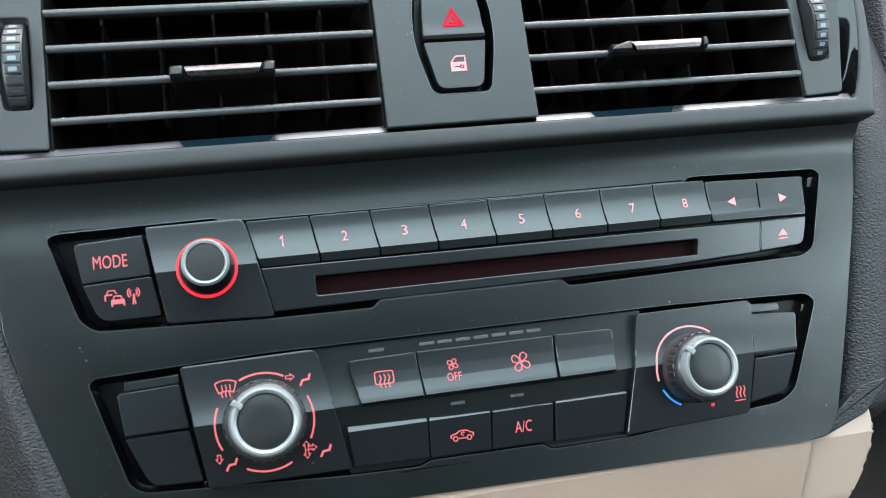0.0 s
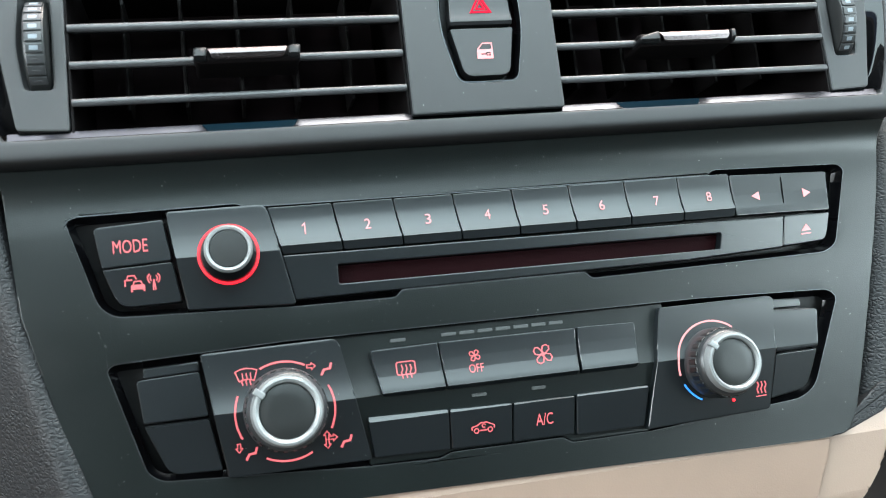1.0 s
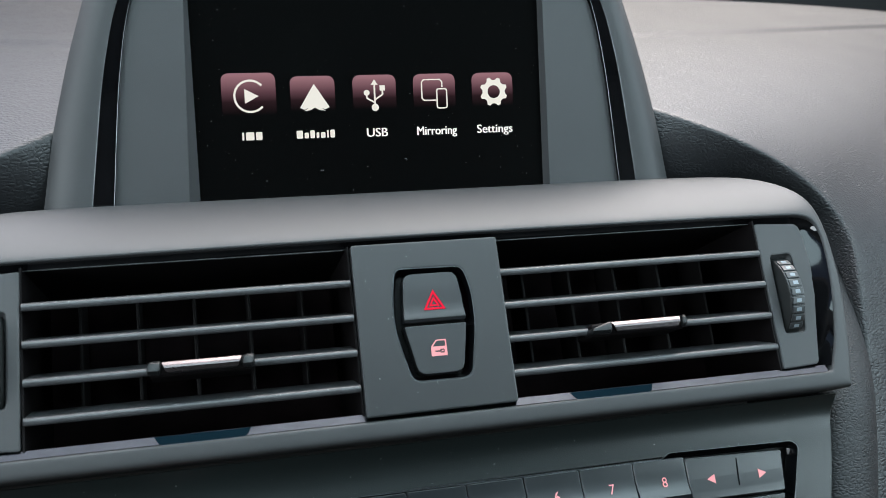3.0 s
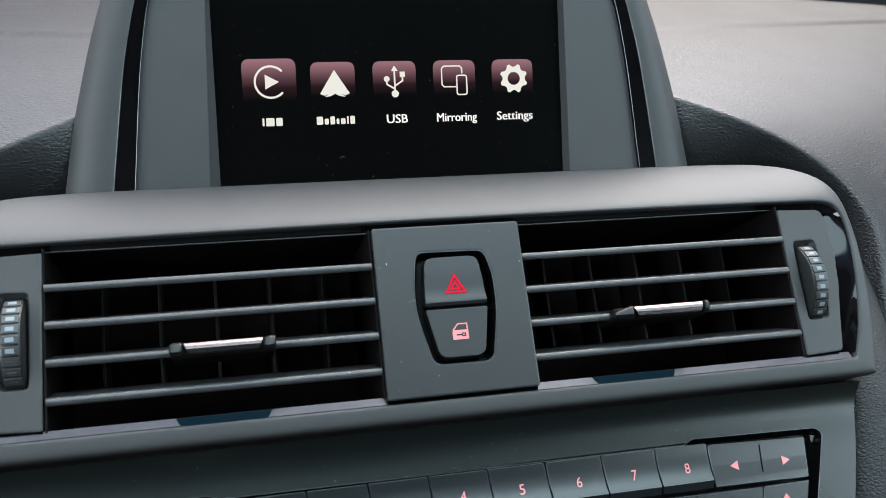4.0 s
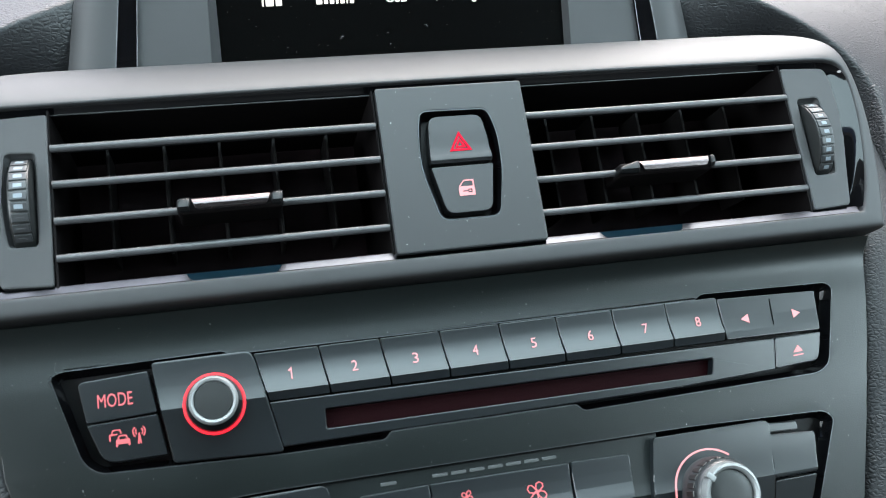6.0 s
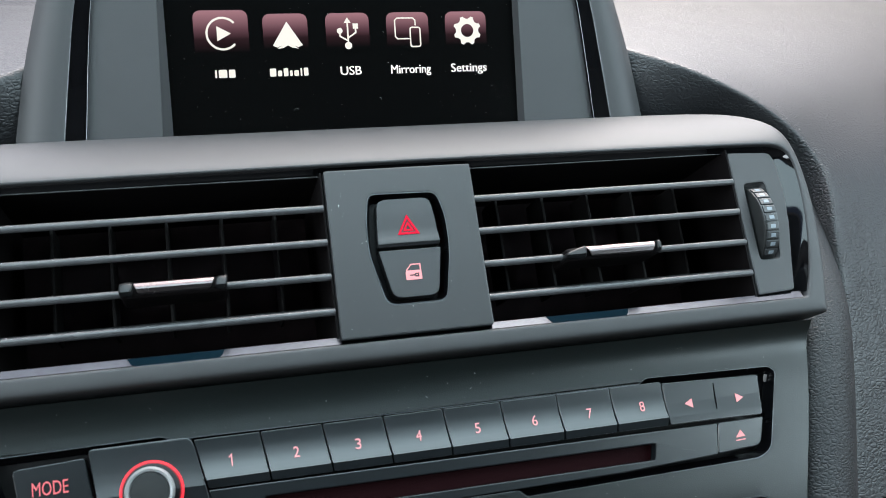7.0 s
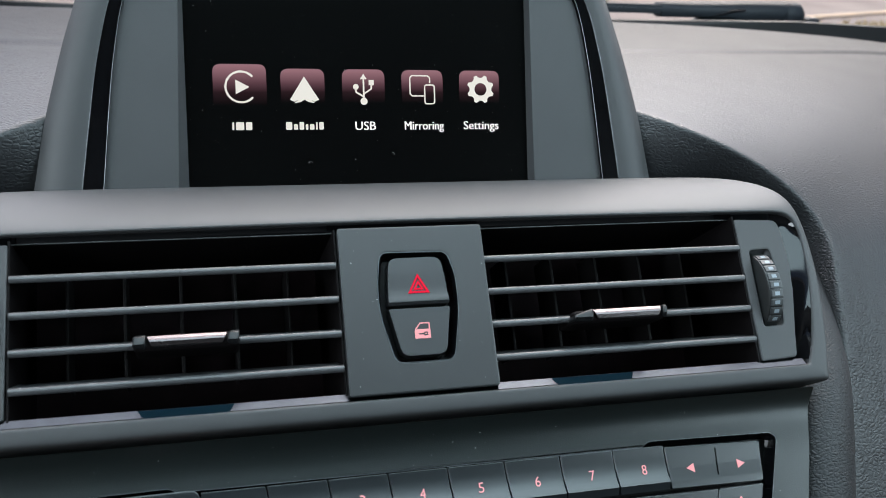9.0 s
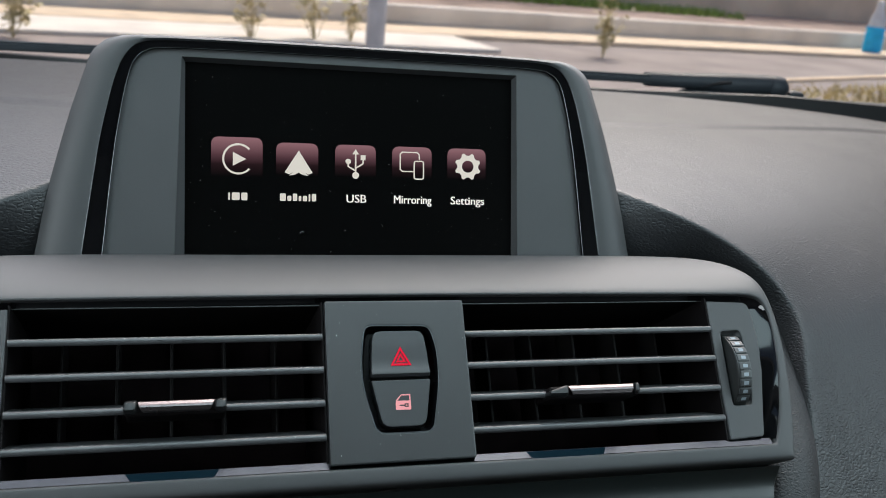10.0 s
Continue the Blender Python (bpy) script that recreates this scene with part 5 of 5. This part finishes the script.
def weed(x, y, z, high, n, seed):
    r = random.Random(seed)
    leaves = bmesh.new()
    w = thing("weed", None, None, "straggly green weed growing by the kerb", "plant", "weeds by the kerb", at=Matrix.Translation((x, y, z)))
    for s in range(n):
        a, lean = r.uniform(0, 6.28), r.uniform(.05, .35)
        top = Vector((math.cos(a) * lean * high, math.sin(a) * lean * high, high * r.uniform(.5, 1)))
        side = Vector((-math.sin(a), math.cos(a), 0)) * .008
        up = Vector((math.cos(a), math.sin(a), 0)) * .008
        stem = bmesh.new()
        base = [stem.verts.new(q) for q in (-side, side, up)]
        tip = stem.verts.new(top)
        for q in range(3):
            stem.faces.new((base[q - 1], base[q], tip))
        part("stem", stem, M_WEED, w, unit=1)
        for k in range(14):
            p = top * r.uniform(.25, 1) + Vector((r.uniform(-.05, .05), r.uniform(-.05, .05), 0))
            d = Vector((r.uniform(-1, 1), r.uniform(-1, 1), r.uniform(-.3, .8))).normalized() * r.uniform(.04, .095)
            e = d.cross(Vector((0, 0, 1))).normalized() * d.length * .4
            leaves.faces.new([leaves.verts.new(p), leaves.verts.new(p + d * .5 + e), leaves.verts.new(p + d), leaves.verts.new(p + d * .5 - e)])
    tagged(part("leaves", leaves, M_WEED, w, unit=1), kind="stuff")


for n, (x, y, h, k) in enumerate(((4.3, 9.2, .8, 12), (.55, 8.6, .75, 10), (1.15, 8.8, .7, 8), (-1.35, 7.9, .55, 10), (1.5, 8.9, .5, 6))):
    weed(x, y, 0, h, k, n + 3)
thing("post", lathe([(0, 0), (.11, 0), (.11, .03), (.085, .06), (.085, 1.5), (0, 1.52)], 20), M_POST, "white painted round post at the kerb", "post", at=Matrix.Translation((1.57, 8.0, 0)), unit=1)
drum = thing("water_drum", None, None, "blue plastic container with a white top on the kerb", "container", at=Matrix.Translation((9.75, 11.75, .05)) @ Matrix.Diagonal((.5, .5, .9, 1)))
part("body", lathe([(0, 0), (.24, 0), (.27, .03), (.27, .28), (.25, .31), (.25, .33), (.27, .36), (.26, .40), (0, .42)], 28), M_BLUEPOT, drum, unit=1)
part("cap", lathe([(.24, .40), (.22, .52), (.13, .66), (.11, .80), (0, .82)], 24), M_WHITE, drum, "white top", unit=1)

bm = bmesh.new()
for n in range(1500):
    p = Vector((rnd.uniform(4.6, 9.5), 0, 0))
    p.y = 7.55 + (p.x - 5.7) * .46 - rnd.uniform(.1, 1.3)
    a, hgt = rnd.uniform(0, 6.28), rnd.uniform(.03, .11)
    d = Vector((math.cos(a), math.sin(a), 0)) * rnd.uniform(.008, .02)
    bm.faces.new([bm.verts.new(p - d), bm.verts.new(p + d), bm.verts.new(p + Vector((rnd.uniform(-.12, .12), rnd.uniform(-.12, .12), hgt)))])
thing("dry_grass", bm, M_DRY, "patch of yellow dry grass at the roadside", "grass", kind="stuff", at=ID, unit=1)
thing("kerb", box(-3.5, -.05, 0, 5, .05, .03, .005), M_KERB, "narrow pale kerb stone at the roadside", "kerb", kind="structure", at=Matrix.Translation((7.7, 8.91, 0)) @ Matrix.Rotation(radians(24.9), 4, "Z"), unit=1)

# ---- dust ----
def dust(name, n, area, height, at, seed, label, small=.06, big=.165):
    r = random.Random(seed)
    bm = bmesh.new()
    for _ in range(n):
        x, y = r.uniform(area[0], area[2]), r.uniform(area[1], area[3])
        z = height(x, y)
        if z is None:
            continue
        s, a = small + (big - small) * r.random() ** 4, r.uniform(0, 6.28)
        st = 1 + 1.6 * r.random() ** 4
        pts = [(s * st * math.cos(t), s * math.sin(t)) for t in (0, 1.3, 2.5, 3.6, 5.1)]
        bm.faces.new([bm.verts.new((x + p * math.cos(a) - q * math.sin(a), y + p * math.sin(a) + q * math.cos(a), z)) for p, q in pts])
    return thing(name, bm, M_DUST, label, "dust", kind="stuff", at=at)


def in_poly(x, y, poly):
    inside = False
    for (x0, y0), (x1, y1) in zip(poly, poly[1:] + poly[:1]):
        if (y0 > y) != (y1 > y) and x < (x1 - x0) * (y - y0) / (y1 - y0) + x0:
            inside = not inside
    return inside


def on_panel(x, y):
    if abs(x) > 158 - max(0, -y - 38) * .29 - 3 or in_poly(x, y, RADIO_HOLE) or in_poly(x, y, CLIMATE_HOLE):
        return None
    return PANEL(y) + 0.06


dust("dust", 620, (-158, -120, 140, -12), on_panel, FACE, 3, "fine dust specks on the console panel", .05, .15)
dust("dust", 280, (-73, -2, 73, 78), lambda x, y: 0.06, DISPLAY, 4, "fine dust specks on the screen", .04, .15)
dust("dust", 60, (-26, 3, 27, 61), lambda x, y: None if in_poly(x, y, CUT) else 0.06, FACE, 6, "fine dust specks on the switch panel")


def on_slats(x, y):
    off = (y - 11.9) % 12.5
    if abs(x) < 29 or off < .5 or off > 1.3 or noise.noise((x * .09, y, 3)) < -.1:
        return None
    return -2.1 + 1.1 * math.sqrt(1 - (off / 1.35) ** 2) + .05


dust("dust", 9000, (-136, 11, 136, 52), on_slats, FACE, 9, "pale dust along the upper edges of the vent slats", .04, .13)


def on_plate(x, y):
    if math.hypot(x - LX, y - LY) < 17.2 or x < -103 + max(0, -y - 72) * .13 or x > -60 + max(0, -y - 72) * .17:
        return None
    return CLIMATE(y) + 1.56


dust("dust", 90, (-104, -111, -52, -73), on_plate, FACE, 8, "fine dust specks on the knob plate", .05, .17)
bm = bmesh.new()
for x, y, r, a0, a1 in ((-8.0, -5.6, 1.3, -70, 150), (-24.0, 8.5, 1.0, 20, 190), (31.0, -3.0, 1.5, 100, 240), (12.0, 12.0, .8, -40, 120)):
    stroke(bm, arc(x, y, r * .8, a0, a1, 10), 0.09, 0.05, 0.04)
thing("lint", bm, M_DUST, "small curled lint threads on the screen", "lint", kind="stuff", at=DISPLAY)
